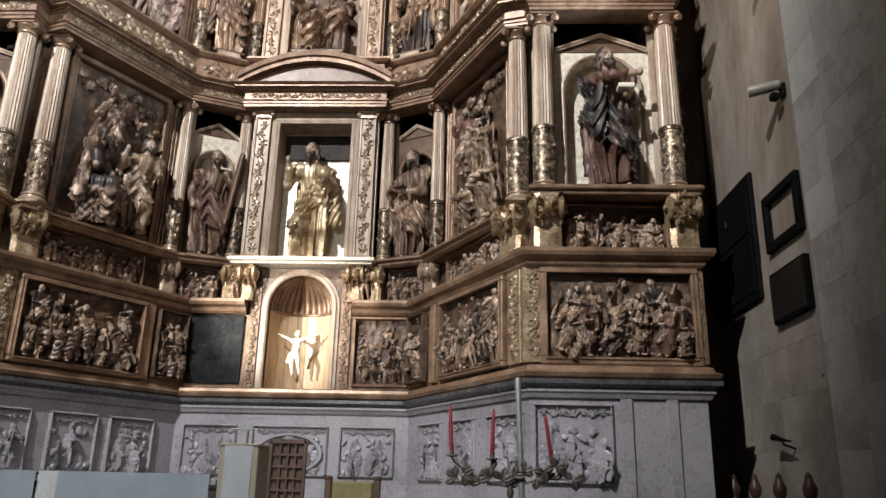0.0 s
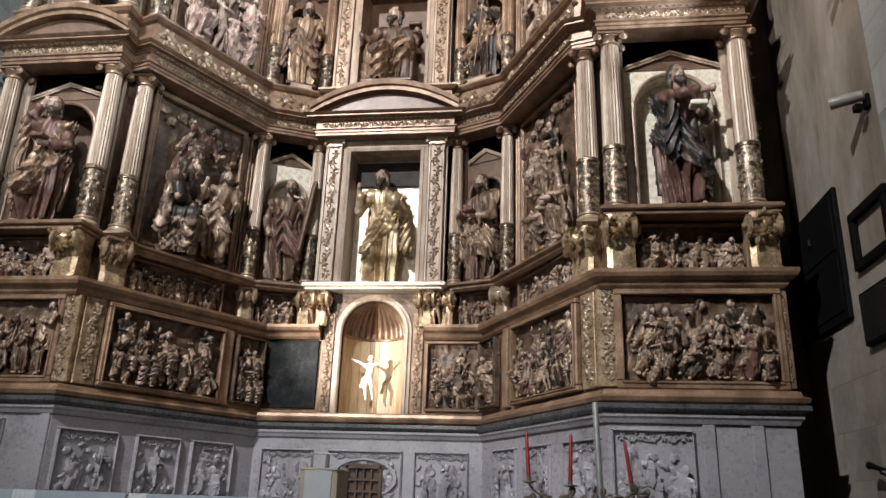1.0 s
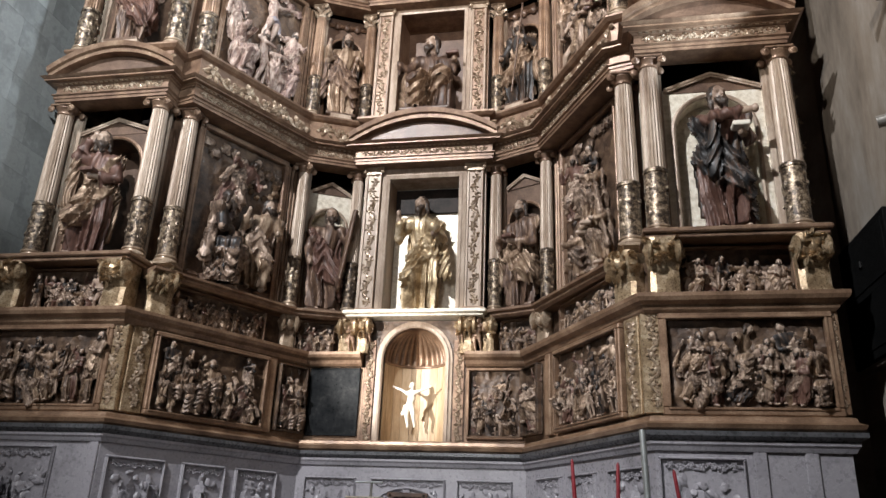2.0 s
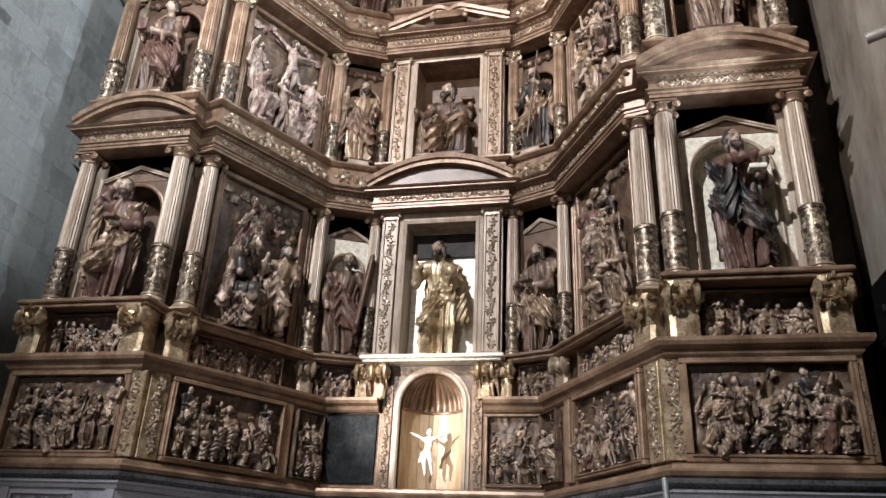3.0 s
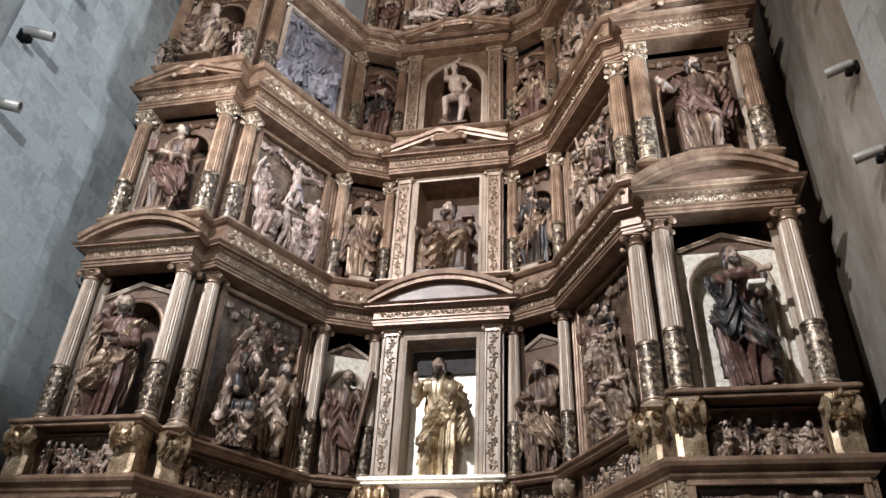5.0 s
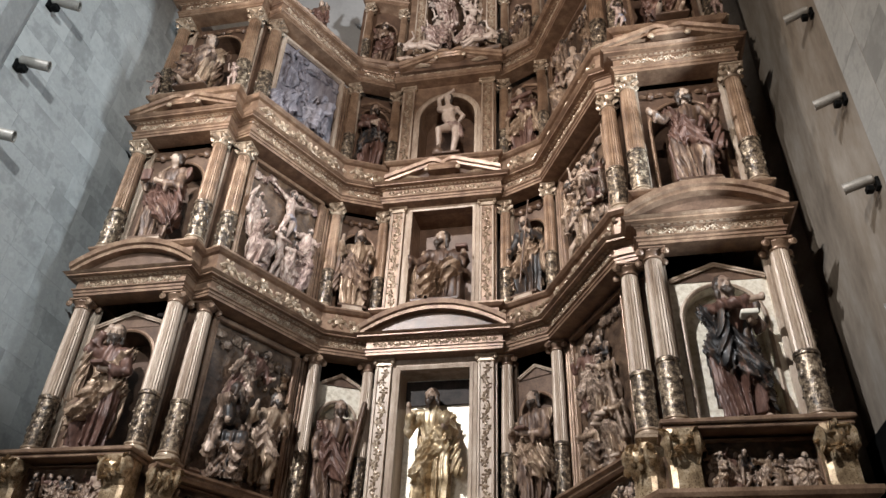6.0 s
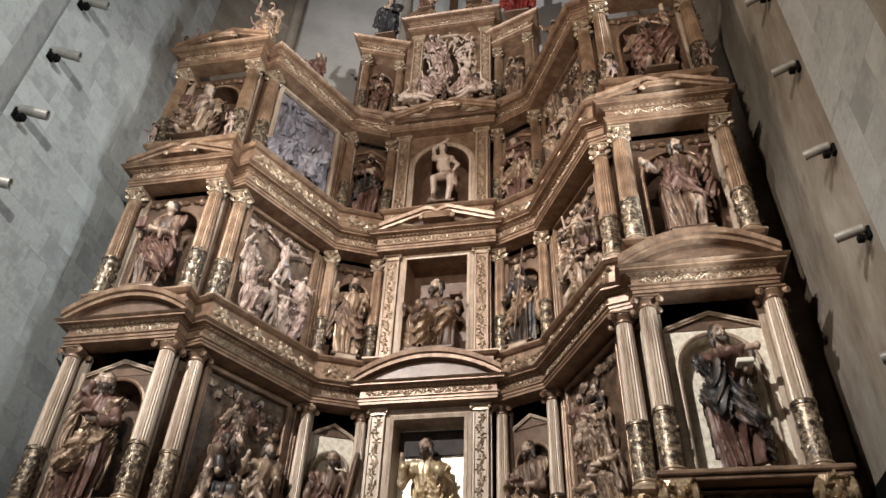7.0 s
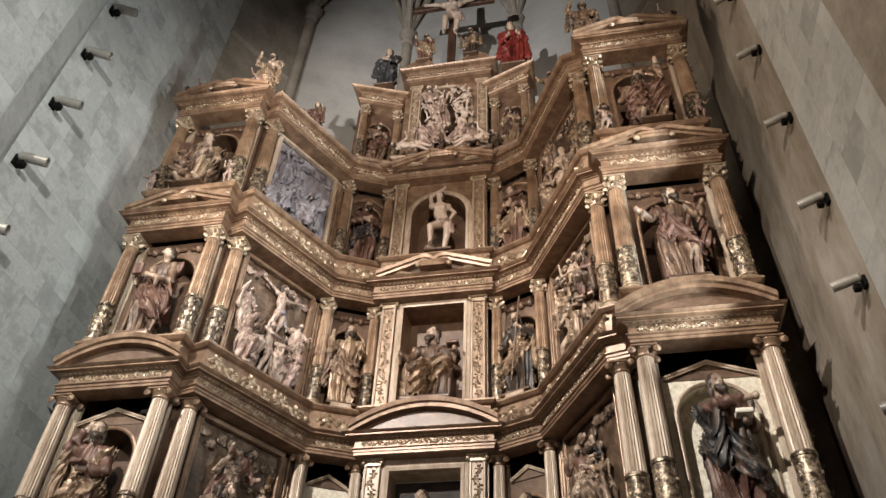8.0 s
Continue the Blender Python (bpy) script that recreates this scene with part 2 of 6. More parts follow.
def mesh_of(name, bm, material, smooth=False):
    bmesh.ops.recalc_face_normals(bm, faces=bm.faces[:])
    me = bpy.data.meshes.new(name)
    bm.to_mesh(me)
    bm.free()
    for m in material if isinstance(material, tuple) else (material,):
        me.materials.append(m)
    if smooth:
        me.shade_smooth()
        me.set_sharp_from_angle(angle=radians(38))
    return me


def part(name, bm, material, parent, label="", smooth=False):
    me = bm if isinstance(bm, bpy.types.Mesh) else mesh_of(name, bm, material, smooth)
    ob = new(name, me)
    ob.parent = parent
    if label:
        ob["label"] = label
    return ob


def box(bm, x0, x1, y0, y1, z0, z1, c=0.0):
    """A box, its edges chamfered by c."""
    if c <= 0:
        v = [bm.verts.new((x, y, z)) for z in (z0, z1) for y in (y0, y1) for x in (x0, x1)]
        for f in ((0, 2, 3, 1), (4, 5, 7, 6), (0, 1, 5, 4), (1, 3, 7, 5), (3, 2, 6, 7), (2, 0, 4, 6)):
            bm.faces.new([v[k] for k in f])
        return
    rings = []
    for z, i in ((z0, c), (z0 + c, 0), (z1 - c, 0), (z1, c)):
        a, b, p, q = x0 + i, x1 - i, y0 + i, y1 - i
        rings.append([bm.verts.new(k) for k in ((a + c, p, z), (b - c, p, z), (b, p + c, z), (b, q - c, z), (b - c, q, z), (a + c, q, z), (a, q - c, z), (a, p + c, z))])
    loft(bm, rings, True, True)


def loft(bm, rings, cap=True, closed=True):
    for a, b in zip(rings, rings[1:]):
        k = len(a)
        for i in range(k if closed else k - 1):
            j = (i + 1) % k
            bm.faces.new((a[i], a[j], b[j], b[i]))
    if cap:
        bm.faces.new(rings[0])
        bm.faces.new(rings[-1])


def sweep(bm, profile, path):
    """Sweeps a closed profile of (outward, z) along a plan line; outward lies to the right of its course, corners are mitred."""
    p = [Vector(q) for q in path]
    rings = []
    for i, q in enumerate(p):
        ns = []
        for a, b in ((i - 1, i), (i, i + 1)):
            if a >= 0 and b < len(p):
                d = (p[b] - p[a]).normalized()
                ns.append(Vector((d.y, -d.x)))
        n = ns[0] if len(ns) == 1 else (ns[0] + ns[1]).normalized()
        k = 1.0 / max(0.35, n.dot(ns[0]))
        rings.append([bm.verts.new((q.x + n.x * o * k, q.y + n.y * o * k, z)) for o, z in profile])
    loft(bm, rings)


def runs(name, profile, path, material, parent, label=""):
    """The same sweep as sweep(), but each straight run of the moulding is a part of its own."""
    bm = bmesh.new()
    sweep(bm, profile, path)
    n = len(profile)
    co = [v.co.copy() for v in bm.verts]
    bm.free()
    for k in range(len(path) - 1):
        b2 = bmesh.new()
        loft(b2, [[b2.verts.new(c) for c in co[n * q:n * q + n]] for q in (k, k + 1)])
        part(name, b2, material, parent, label)


def lathe(bm, profile, seg=20, at=(0, 0, 0), flutes=0, depth=0.08):
    rings = []
    for r, z in profile:
        ring = []
        for i in range(seg):
            a = 2 * math.pi * i / seg
            f = 1.0 - depth * (0.5 + 0.5 * math.cos(a * flutes)) if flutes else 1.0
            ring.append(bm.verts.new((at[0] + r * f * math.cos(a), at[1] + r * f * math.sin(a), at[2] + z)))
        rings.append(ring)
    loft(bm, rings)


def tube(bm, pts, radii, seg=8):
    pts = [Vector(p) for p in pts]
    rings = []
    for i, p in enumerate(pts):
        d = (pts[min(i + 1, len(pts) - 1)] - pts[max(i - 1, 0)]).normalized()
        s = d.cross(Vector((0.13, 0.97, 0.2))).normalized()
        u = s.cross(d)
        rings.append([bm.verts.new(p + (s * math.cos(2 * math.pi * k / seg) + u * math.sin(2 * math.pi * k / seg)) * radii[i]) for k in range(seg)])
    loft(bm, rings)


def blob(bm, c, r, turn=0.0, nu=8, nv=5, rough=0.0):
    """A small carved lump: an ellipsoid turned about y by turn radians."""
    rings = []
    ct, st = math.cos(turn), math.sin(turn)
    for j in range(1, nv):
        b = math.pi * j / nv
        ring = []
        for i in range(nu):
            a = 2 * math.pi * i / nu
            x, y, z = r[0] * math.sin(b) * math.cos(a), r[1] * math.sin(b) * math.sin(a), r[2] * math.cos(b)
            if rough:
                k = 1 + rough * noise.noise((c[0] * 9 + 2 * x / r[0], c[1] * 7 + 2 * y / r[1], c[2] * 9 + 2 * z / r[2]))
                x, y, z = x * k, y * k, z * k
            ring.append(bm.verts.new((c[0] + x * ct + z * st, c[1] + y, c[2] - x * st + z * ct)))
        rings.append(ring)
    loft(bm, rings)


def leaf(bm, c, length, width, turn, thick=0.02):
    """A carved leaf lying on a face that looks along -y: a curled, ribbed blade."""
    ct, st = math.cos(turn), math.sin(turn)
    rows = []
    for k in range(5):
        s = k / 4
        w = width * (0.25 + 1.5 * s * (1.15 - s)) * (1 if k < 4 else 0.3)
        bow = thick * (0.4 + math.sin(math.pi * s))
        row = []
        for o, d in ((-1, 0.0), (-0.45, 1.0), (0, 0.6), (0.45, 1.0), (1, 0.0)):
            u, v = s * length, o * w * 0.5
            row.append(bm.verts.new((c[0] + u * ct - v * st, c[1] - bow * d, c[2] + u * st + v * ct)))
        rows.append(row)
    loft(bm, rows, False, False)


def scroll(bm, x0, x1, z0, z1, y, seed=0, lump=1.0):
    """Dense foliage scrollwork carved along a band, horizontal or upright: a winding stem, rosettes and curling leaves."""
    r = random.Random(seed)
    upright = (z1 - z0) > (x1 - x0)
    length, h = (z1 - z0, x1 - x0) if upright else (x1 - x0, z1 - z0)
    steps = max(2, round(length / (h * 0.95)))
    d = length / steps
    base = math.pi / 2 if upright else 0.0

    def put(u, v):
        return ((x0 + x1) / 2 + v, y, z0 + u) if upright else (x0 + u, y, (z0 + z1) / 2 + v)
    n = steps * 6
    pts = [put(length * k / n, 0.28 * h * math.sin(math.pi * k / 6)) for k in range(n + 1)]
    tube(bm, pts, [0.06 * h * lump] * (n + 1), 5)
    for k in range(steps):
        side = 1 if k % 2 else -1
        u = (k + 0.5) * d
        c = put(u, -side * 0.10 * h)
        blob(bm, c, (0.13 * h * lump, 0.08 * h, 0.13 * h * lump), r.random(), 7, 4)
        for q in range(6):
            a = q * math.pi / 3 + r.uniform(-0.25, 0.25)
            leaf(bm, (c[0] + 0.12 * h * math.cos(a), y, c[2] + 0.12 * h * math.sin(a)), 0.30 * h * r.uniform(0.8, 1.15), 0.20 * h * lump, a, 0.085 * h)
        for q in range(3):
            cc = put(u + d * (0.5 + r.uniform(-0.2, 0.2)), r.uniform(-0.3, 0.3) * h)
            leaf(bm, cc, 0.30 * h, 0.2 * h * lump, base + side * (0.6 + q) + r.uniform(-0.4, 0.4), 0.075 * h)


# ---- figures, carved as blended volumes ----
def limb(p, a, b, ra, rb):
    a = np.array(a, np.float32)
    ba = np.array(b, np.float32) - a
    q = p - a
    k = np.clip((q @ ba) / max(1e-6, float(ba @ ba)), 0, 1)
    return np.sqrt(((q - k[:, None] * ba) ** 2).sum(1)) - (ra + (rb - ra) * k)


def egg(p, c, r):
    q = (p - np.array(c, np.float32)) / np.array(r, np.float32)
    k = np.sqrt((q * q).sum(1)) + 1e-6
    g = q / np.array(r, np.float32)
    return k * (k - 1) / (np.sqrt((g * g).sum(1)) + 1e-6)


def block(p, c, half, edge=0.004):
    q = np.abs(p - np.array(c, np.float32)) - np.array(half, np.float32) + edge
    return np.sqrt((np.maximum(q, 0) ** 2).sum(1)) + np.minimum(q.max(1), 0) - edge


def meld(a, b, k):
    h = np.clip(0.5 + 0.5 * (b - a) / k, 0, 1)
    return b + (a - b) * h - k * h * (1 - h)


def ridges(v):
    return 1.0 - np.abs(np.sin(v)) ** 0.7


# elbow and wrist of each arm, for a standing figure one unit high
ARMSETS = {
    "book": (((-0.17, -0.03, 0.60), (-0.05, -0.15, 0.58)), ((0.18, -0.03, 0.60), (0.08, -0.15, 0.60))),
    "read": (((-0.19, -0.04, 0.60), (-0.15, -0.16, 0.62)), ((0.17, -0.06, 0.58), (-0.01, -0.16, 0.59))),
    "point": (((-0.21, -0.05, 0.63), (-0.20, -0.15, 0.79)), ((0.19, -0.03, 0.62), (0.13, -0.18, 0.62))),
    "raised": (((-0.23, -0.03, 0.80), (-0.17, -0.1, 0.97)), ((0.2, -0.04, 0.62), (0.10, -0.16, 0.60))),
    "hail": (((-0.2, -0.05, 0.62), (-0.12, -0.17, 0.58)), ((0.17, -0.05, 0.88), (0.16, -0.08, 1.07))),
    "wide": (((-0.22, -0.06, 0.68), (-0.31, -0.14, 0.70)), ((0.21, -0.05, 0.66), (0.22, -0.18, 0.68))),
    "across": (((-0.05, -0.125, 0.735), (0.19, -0.15, 0.765)), ((0.20, -0.02, 0.63), (0.11, -0.17, 0.60))),
    "brow": (((-0.20, -0.06, 0.80), (-0.075, -0.06, 0.95)), ((0.19, -0.04, 0.60), (0.06, -0.16, 0.58))),
    "fold": (((-0.18, -0.06, 0.62), (0.02, -0.14, 0.66)), ((0.18, -0.06, 0.62), (-0.02, -0.15, 0.61))),
    "staff": (((-0.20, -0.02, 0.60), (-0.17, -0.14, 0.54)), ((0.20, -0.06, 0.64), (0.10, -0.19, 0.70))),
    "beam": (((-0.19, -0.01, 0.60), (-0.16, -0.09, 0.46)), ((0.20, -0.04, 0.66), (0.21, -0.14, 0.74))),
    "up": (((-0.15, -0.02, 0.95), (0.03, -0.03, 1.06)), ((0.19, 0.02, 0.66), (0.10, 0.05, 0.56))),
    "down": (((-0.18, -0.02, 0.60), (-0.16, -0.06, 0.44)), ((0.18, -0.02, 0.60), (0.15, -0.08, 0.46))),
    "cross": (((-0.23, 0.0, 0.83), (-0.40, 0.02, 0.90)), ((0.23, 0.0, 0.83), (0.40, 0.02, 0.90))),
}


def figure_field(p, seed, arms, seated, bare, lean, hold, foot, hs):
    """Distances to the six kinds of surface of one carved figure facing -y: robe, flesh, hair, mantle, wood, book."""
    r = random.Random(seed)
    s = 1 if r.random() < 0.5 else -1
    ph, n1, warp = r.uniform(0, 6.28), r.choice((9, 11, 13)), r.uniform(2, 5)
    u, pz = (1.27, 0.365) if seated else (1.0, 0.5)
    hip = lean * s

    def at(x, y, z):
        return np.array((x * u, y * u, (z - 0.5) * u + pz), np.float32)
    far = np.full(len(p), 9.0, np.float32)
    X, Y, Z = p[:, 0], p[:, 1], p[:, 2]
    pel, chest, neck = at(hip, 0, 0.5), at(-0.2 * hip, 0, 0.71), at(-0.4 * hip, -0.005, 0.835)
    head = at(-0.5 * hip + r.uniform(-0.012, 0.012), -0.036, 0.925)
    shoulders = (at(-0.115 - 0.3 * hip, 0, 0.775 + 0.4 * hip), at(0.115 - 0.3 * hip, 0, 0.775 - 0.4 * hip))
    if seated:
        legs = [((k * 0.08, -0.02, pz), (k * 0.125, -0.25, pz + 0.02), (k * (0.10 + 0.03 * (k == s)), -0.24 + 0.05 * (k == s), 0.03)) for k in (-1, 1)]
    else:
        legs = [((hip + s * 0.052, 0, 0.47), (hip + s * 0.05, -0.015, 0.27), (s * 0.055, 0.02, 0.035)),
                ((hip - s * 0.052, 0, 0.47), (-s * 0.085 + 0.3 * hip, -0.085, 0.285), (-s * 0.105, 0.0, 0.035))]
        if foot == "step":
            legs[1] = ((hip - s * 0.052, 0, 0.47), (-s * 0.10, -0.13, 0.33), (-s * 0.11, -0.06, 0.11))
    flat = p * np.array((1, 1.3, 1), np.float32)
    flesh, robe, mantle, book, wood = far, far, far, far, far
    thick = 0.6 if bare else 1.0
    for j, (sh, (e, w)) in enumerate(zip(shoulders, ARMSETS[arms])):
        e, w = at(*e), at(*w)
        mid = e + (w - e) * 0.62
        fore = meld(limb(p, e, w, 0.036 * u * (0.85 if bare else 1), 0.021 * u), egg(p, w + (w - e) * 0.12, (0.021 * u, 0.03 * u, 0.03 * u)), 0.01)
        flesh = np.minimum(flesh, fore)
        upper = meld(limb(p, sh, e, 0.042 * u * thick, 0.036 * u * thick), egg(p, sh, (0.046 * u * (0.85 if bare else 1),) * 3), 0.02)
        if bare:
            flesh = np.minimum(flesh, upper - 0.006)
        else:
            sleeve = meld(upper, limb(p, e, mid, 0.036 * u, 0.038 * u), 0.012)
            sleeve = meld(sleeve, limb(p, mid, mid + np.array((0, 0.01, -0.07 * u)), 0.028 * u, 0.014 * u), 0.015)
            sleeve = sleeve + 0.003 * u - 0.016 * u * ridges(90 * ((p - sh) @ (e - sh)) + 26 * (X + Z) + ph)
            robe = np.minimum(robe, sleeve)
            if r.random() < 0.4:
                # cloth slung over the forearm, hanging in a long fall
                drop = e + np.array((0.02 * (1 if j else -1), 0.02, -r.uniform(0.26, 0.42) * u), np.float32)
                fall = limb(flat, e * np.array((1, 1.3, 1)), drop * np.array((1, 1.3, 1)), 0.026 * u, 0.05 * u)
                fall = fall + 0.010 * u - 0.03 * u * ridges(60 * X + 40 * Y + 4 * np.sin(9 * Z + ph))
                mantle = np.minimum(mantle, fall)
        if hold == "book" and j == 1:
            book = block(p, w + at(-0.01, -0.035, 0.525) - at(0, 0, 0.5), (0.055 * u, 0.045 * u, 0.016 * u), 0.004)
        if hold == "tablet" and j == 0:
            book = block(p, w + at(0.02, -0.03, 0.53) - at(0, 0, 0.5), (0.05 * u, 0.018 * u, 0.06 * u), 0.004)
        if hold == "globe" and j == 1:
            book = egg(p, w + at(0, -0.02, 0.55) - at(0, 0, 0.5), (0.055 * u,) * 3)
        if hold == "staff" and j == 1:
            wood = limb(p, w + np.array((-0.09, -0.02, -0.62)), w + np.array((0.045, -0.02, 0.36)), 0.011, 0.011)
        if hold == "beam" and j == 1:
            wood = limb(p * np.array((1, 0.45, 1)), w * np.array((1, 0.45, 1)) + np.array((-0.08, 0.02, -0.52)), w * np.array((1, 0.45, 1)) + np.array((0.03, 0.0, 0.2)), 0.026, 0.03)
        if hold == "scroll" and j == 0:
            book = limb(p, w + np.array((-0.06, -0.03, 0.06)), w + np.array((0.17, -0.02, 0.07)), 0.03, 0.03)
    if bare:
        torso = meld(limb(flat, pel, chest - np.array((0, 0, 0.07)), 0.078, 0.075), limb(flat, chest - np.array((0, 0, 0.05)), chest + np.array((0, 0, 0.04)), 0.082, 0.09), 0.05)
        torso = meld(torso, limb(p, shoulders[0], shoulders[1], 0.042, 0.042), 0.04)
        for k in (-1, 1):
            torso = meld(torso, egg(p, chest + np.array((k * 0.045, -0.052, 0.02)), (0.05, 0.03, 0.036)), 0.018)
        torso = torso + 0.006 * np.exp(-((X - hip * 0.4) / 0.012) ** 2) * (Z < 0.76) * (Y < 0)
        flesh = meld(flesh, torso, 0.02)
        for a, b, c in legs:
            c = np.array(c)
            leg = meld(limb(p, a, b, 0.066, 0.044), limb(p, b, c, 0.046, 0.026), 0.015)
            leg = meld(leg, egg(p, np.array(b) * 0.5 + c * 0.5 + np.array((0, 0.018, 0.03)), (0.034, 0.036, 0.075)), 0.02)
            flesh = meld(flesh, np.minimum(leg, limb(p, c, c + np.array((0, -0.065, -0.012)), 0.026, 0.018)), 0.012)
        cloth = egg(p, pel + np.array((0, -0.005, -0.03)), (0.118, 0.095, 0.06)) + 0.008 - 0.016 * ridges(40 * (Z - 0.7 * s * X) + ph)
        cloth = meld(cloth, limb(p, pel + np.array((s * 0.10, -0.02, -0.03)), pel + np.array((s * 0.14, -0.02, -0.2)), 0.03, 0.035) + 0.006 - 0.014 * ridges(70 * X + ph), 0.02)
        mantle = np.minimum(mantle, cloth)
    else:
        core = limb(flat, pel, chest, 0.082 * u, 0.092 * u)
        core = meld(core, limb(p, shoulders[0], shoulders[1], 0.05 * u, 0.05 * u), 0.05)
        core = meld(core, limb(p, chest, neck, 0.06 * u, 0.04 * u), 0.04)
        skirt = limb(flat, pel + np.array((0, 0, -0.02)), (0.2 * hip, 0.02 if not seated else -0.13, 0.03), 0.074 * u, (0.098 if not seated else 0.12) * u)
        for a, b, c in legs:
            leg = meld(limb(p, a, b, 0.076 * u, 0.062 * u), limb(p, b, c, 0.058 * u, 0.046 * u), 0.03)
            skirt = meld(skirt, leg, 0.05)
            toe = np.array(c)
            flesh = np.minimum(flesh, limb(p, toe, toe + np.array((0.01, -0.10, -0.012)) * u, 0.028 * u, 0.018 * u))
        body = meld(core, skirt, 0.06)
        turn = np.arctan2(Y - (0.02 if not seated else -0.1), X - hip * np.clip(Z / 0.5, 0, 1))
        low = np.clip((pz + 0.08 - Z) / pz, 0, 1)
        w1 = 0.55 * np.sin(7 * Z + ph) + 0.3 * np.sin(15 * Z - 2 * ph) * (1 - low)
        pleat = ridges(0.5 * n1 * turn + ph + w1) * 0.7 + 0.3 * ridges(n1 * turn - ph + 1.5 * w1)
        gown = body - (0.012 + 0.05 * low) * u * (1.25 * pleat - 0.42) + 0.012 * u * np.exp(-((Z - pz - 0.09 * u) / 0.012) ** 2)
        robe = meld(robe, gown, 0.02)
        robe = np.maximum(robe, 0.045 + 0.016 * np.sin(5 * turn + ph) - Z)
        # mantle: a broad band slung from one shoulder round the hips, its folds following it
        slope = r.uniform(0.75, 1.15)
        rise = Z - (pz - 0.5) - slope * s * X
        lower = r.uniform(0.26, 0.36) - (pz * 0.25 if seated else 0)
        upper = r.uniform(0.60, 0.68)
        swag = ridges(26 * (rise + 0.10 * np.sin(4 * turn + ph)) + warp * np.sin(1.5 * turn + ph)) * 0.75 + 0.25 * ridges(55 * rise + 6 * turn)
        wrap = body - u * (0.006 + 0.06 * swag)
        wrap = np.maximum(wrap, np.maximum(lower + 0.035 * np.sin(3 * turn + ph) + 0.012 * np.sin(11 * turn) - rise, rise - upper))
        back = np.maximum(body - u * (0.03 + 0.03 * ridges(6 * turn + ph + 3 * Z)), np.maximum(0.015 + 0.25 * s * X - Y, np.maximum(0.14 - Z, Z - neck[2] + 0.01)))
        mantle = np.minimum(mantle, np.minimum(wrap, back))
        # loose end of the cloak standing off at one side
        a, b = shoulders[0 if s > 0 else 1] + np.array((0, 0.05, -0.05)), np.array((-s * r.uniform(0.12, 0.17) * u, 0.05, r.uniform(0.12, 0.25)))
        loose = limb(p * np.array((1, 0.7, 1)), a * np.array((1, 0.7, 1)), b * np.array((1, 0.7, 1)), 0.02 * u, 0.042 * u) + 0.012 * u - 0.028 * u * ridges(75 * X + 25 * Z + 3 * np.sin(14 * Z))
        mantle = np.minimum(mantle, loose)
    # head, turned and tipped a little
    a, tip = r.uniform(-0.55, 0.55), r.uniform(-0.2, 0.2)
    q = p - head
    q = np.stack((q[:, 0] * math.cos(a) + q[:, 1] * math.sin(a), -q[:, 0] * math.sin(a) + q[:, 1] * math.cos(a), q[:, 2]), 1) / (u * hs)
    q = np.stack((q[:, 0] * math.cos(tip) + q[:, 2] * math.sin(tip), q[:, 1], -q[:, 0] * math.sin(tip) + q[:, 2] * math.cos(tip)), 1)
    face = meld(egg(q, (0, 0, 0.004), (0.044, 0.052, 0.062)), limb(q, (0, -0.045, 0.012), (0, -0.06, -0.012), 0.008, 0.011), 0.01)
    face = meld(face, limb(q, (-0.024, -0.043, 0.02), (0.024, -0.043, 0.02), 0.011, 0.011), 0.01)
    for k in (-1, 1):
        face = np.maximum(face, -egg(q, (k * 0.02, -0.056, 0.003), (0.012, 0.012, 0.009)))
    flesh = np.minimum(flesh, face * u * hs)
    flesh = meld(flesh, limb(p, neck - np.array((0, 0, 0.02)), head - np.array((0, 0, 0.02)), 0.036 * u, 0.034 * u), 0.01)
    curl = 0.006 * np.sin(140 * q[:, 0] + ph) * np.sin(120 * q[:, 2]) * np.sin(130 * q[:, 1] + 2)
    hair = egg(q, (0, 0.018, 0.018), (0.054, 0.056, 0.06))
    for k in (-1, 1):
        hair = meld(hair, limb(q, (k * 0.043, 0.012, 0.01), (k * 0.05, 0.018, -0.065), 0.02, 0.015), 0.015)
    if r.random() < 0.72:
        hair = np.minimum(hair, meld(limb(q, (-0.028, -0.03, -0.035), (0, -0.05, -0.055), 0.017, 0.02), meld(limb(q, (0.028, -0.03, -0.035), (0, -0.05, -0.055), 0.017, 0.02), limb(q, (0, -0.05, -0.055), (0, -0.055, -0.10), 0.022, 0.008), 0.02), 0.02))
    hair = (hair + curl) * u * hs
    if hold == "mitre":
        wood = np.minimum(wood, limb(flat, head + np.array((0, 0, 0.045)), head + np.array((0, 0.01, 0.10)), 0.05, 0.02))
    if foot == "base":
        wood = np.minimum(wood, block(p, (0, -0.01 if not seated else -0.09, 0.004), (0.165 * u, 0.125 * u, 0.016), 0.006))
    if foot == "step":
        wood = np.minimum(wood, meld(egg(p, (-s * 0.11, -0.06, 0.03), (0.07, 0.07, 0.06)), block(p, (0, 0, 0.0), (0.18, 0.1, 0.015)), 0.03))
    if foot == "throne":
        wood = np.minimum(wood, np.minimum(block(p, (0, 0.02, 0.16), (0.2, 0.13, 0.16), 0.01), block(p, (0, 0.13, 0.32), (0.2, 0.025, 0.32), 0.01)))
        for k in (-1, 1):
            wood = np.minimum(wood, np.minimum(block(p, (k * 0.22, -0.06, 0.2), (0.03, 0.16, 0.2), 0.01), egg(p, (k * 0.22, -0.2, 0.42), (0.04, 0.05, 0.05))))
        wood = np.minimum(wood, block(p, (0, -0.1, 0.004), (0.27, 0.26, 0.02), 0.006))
    return np.stack((robe, flesh, hair, mantle, wood, book))


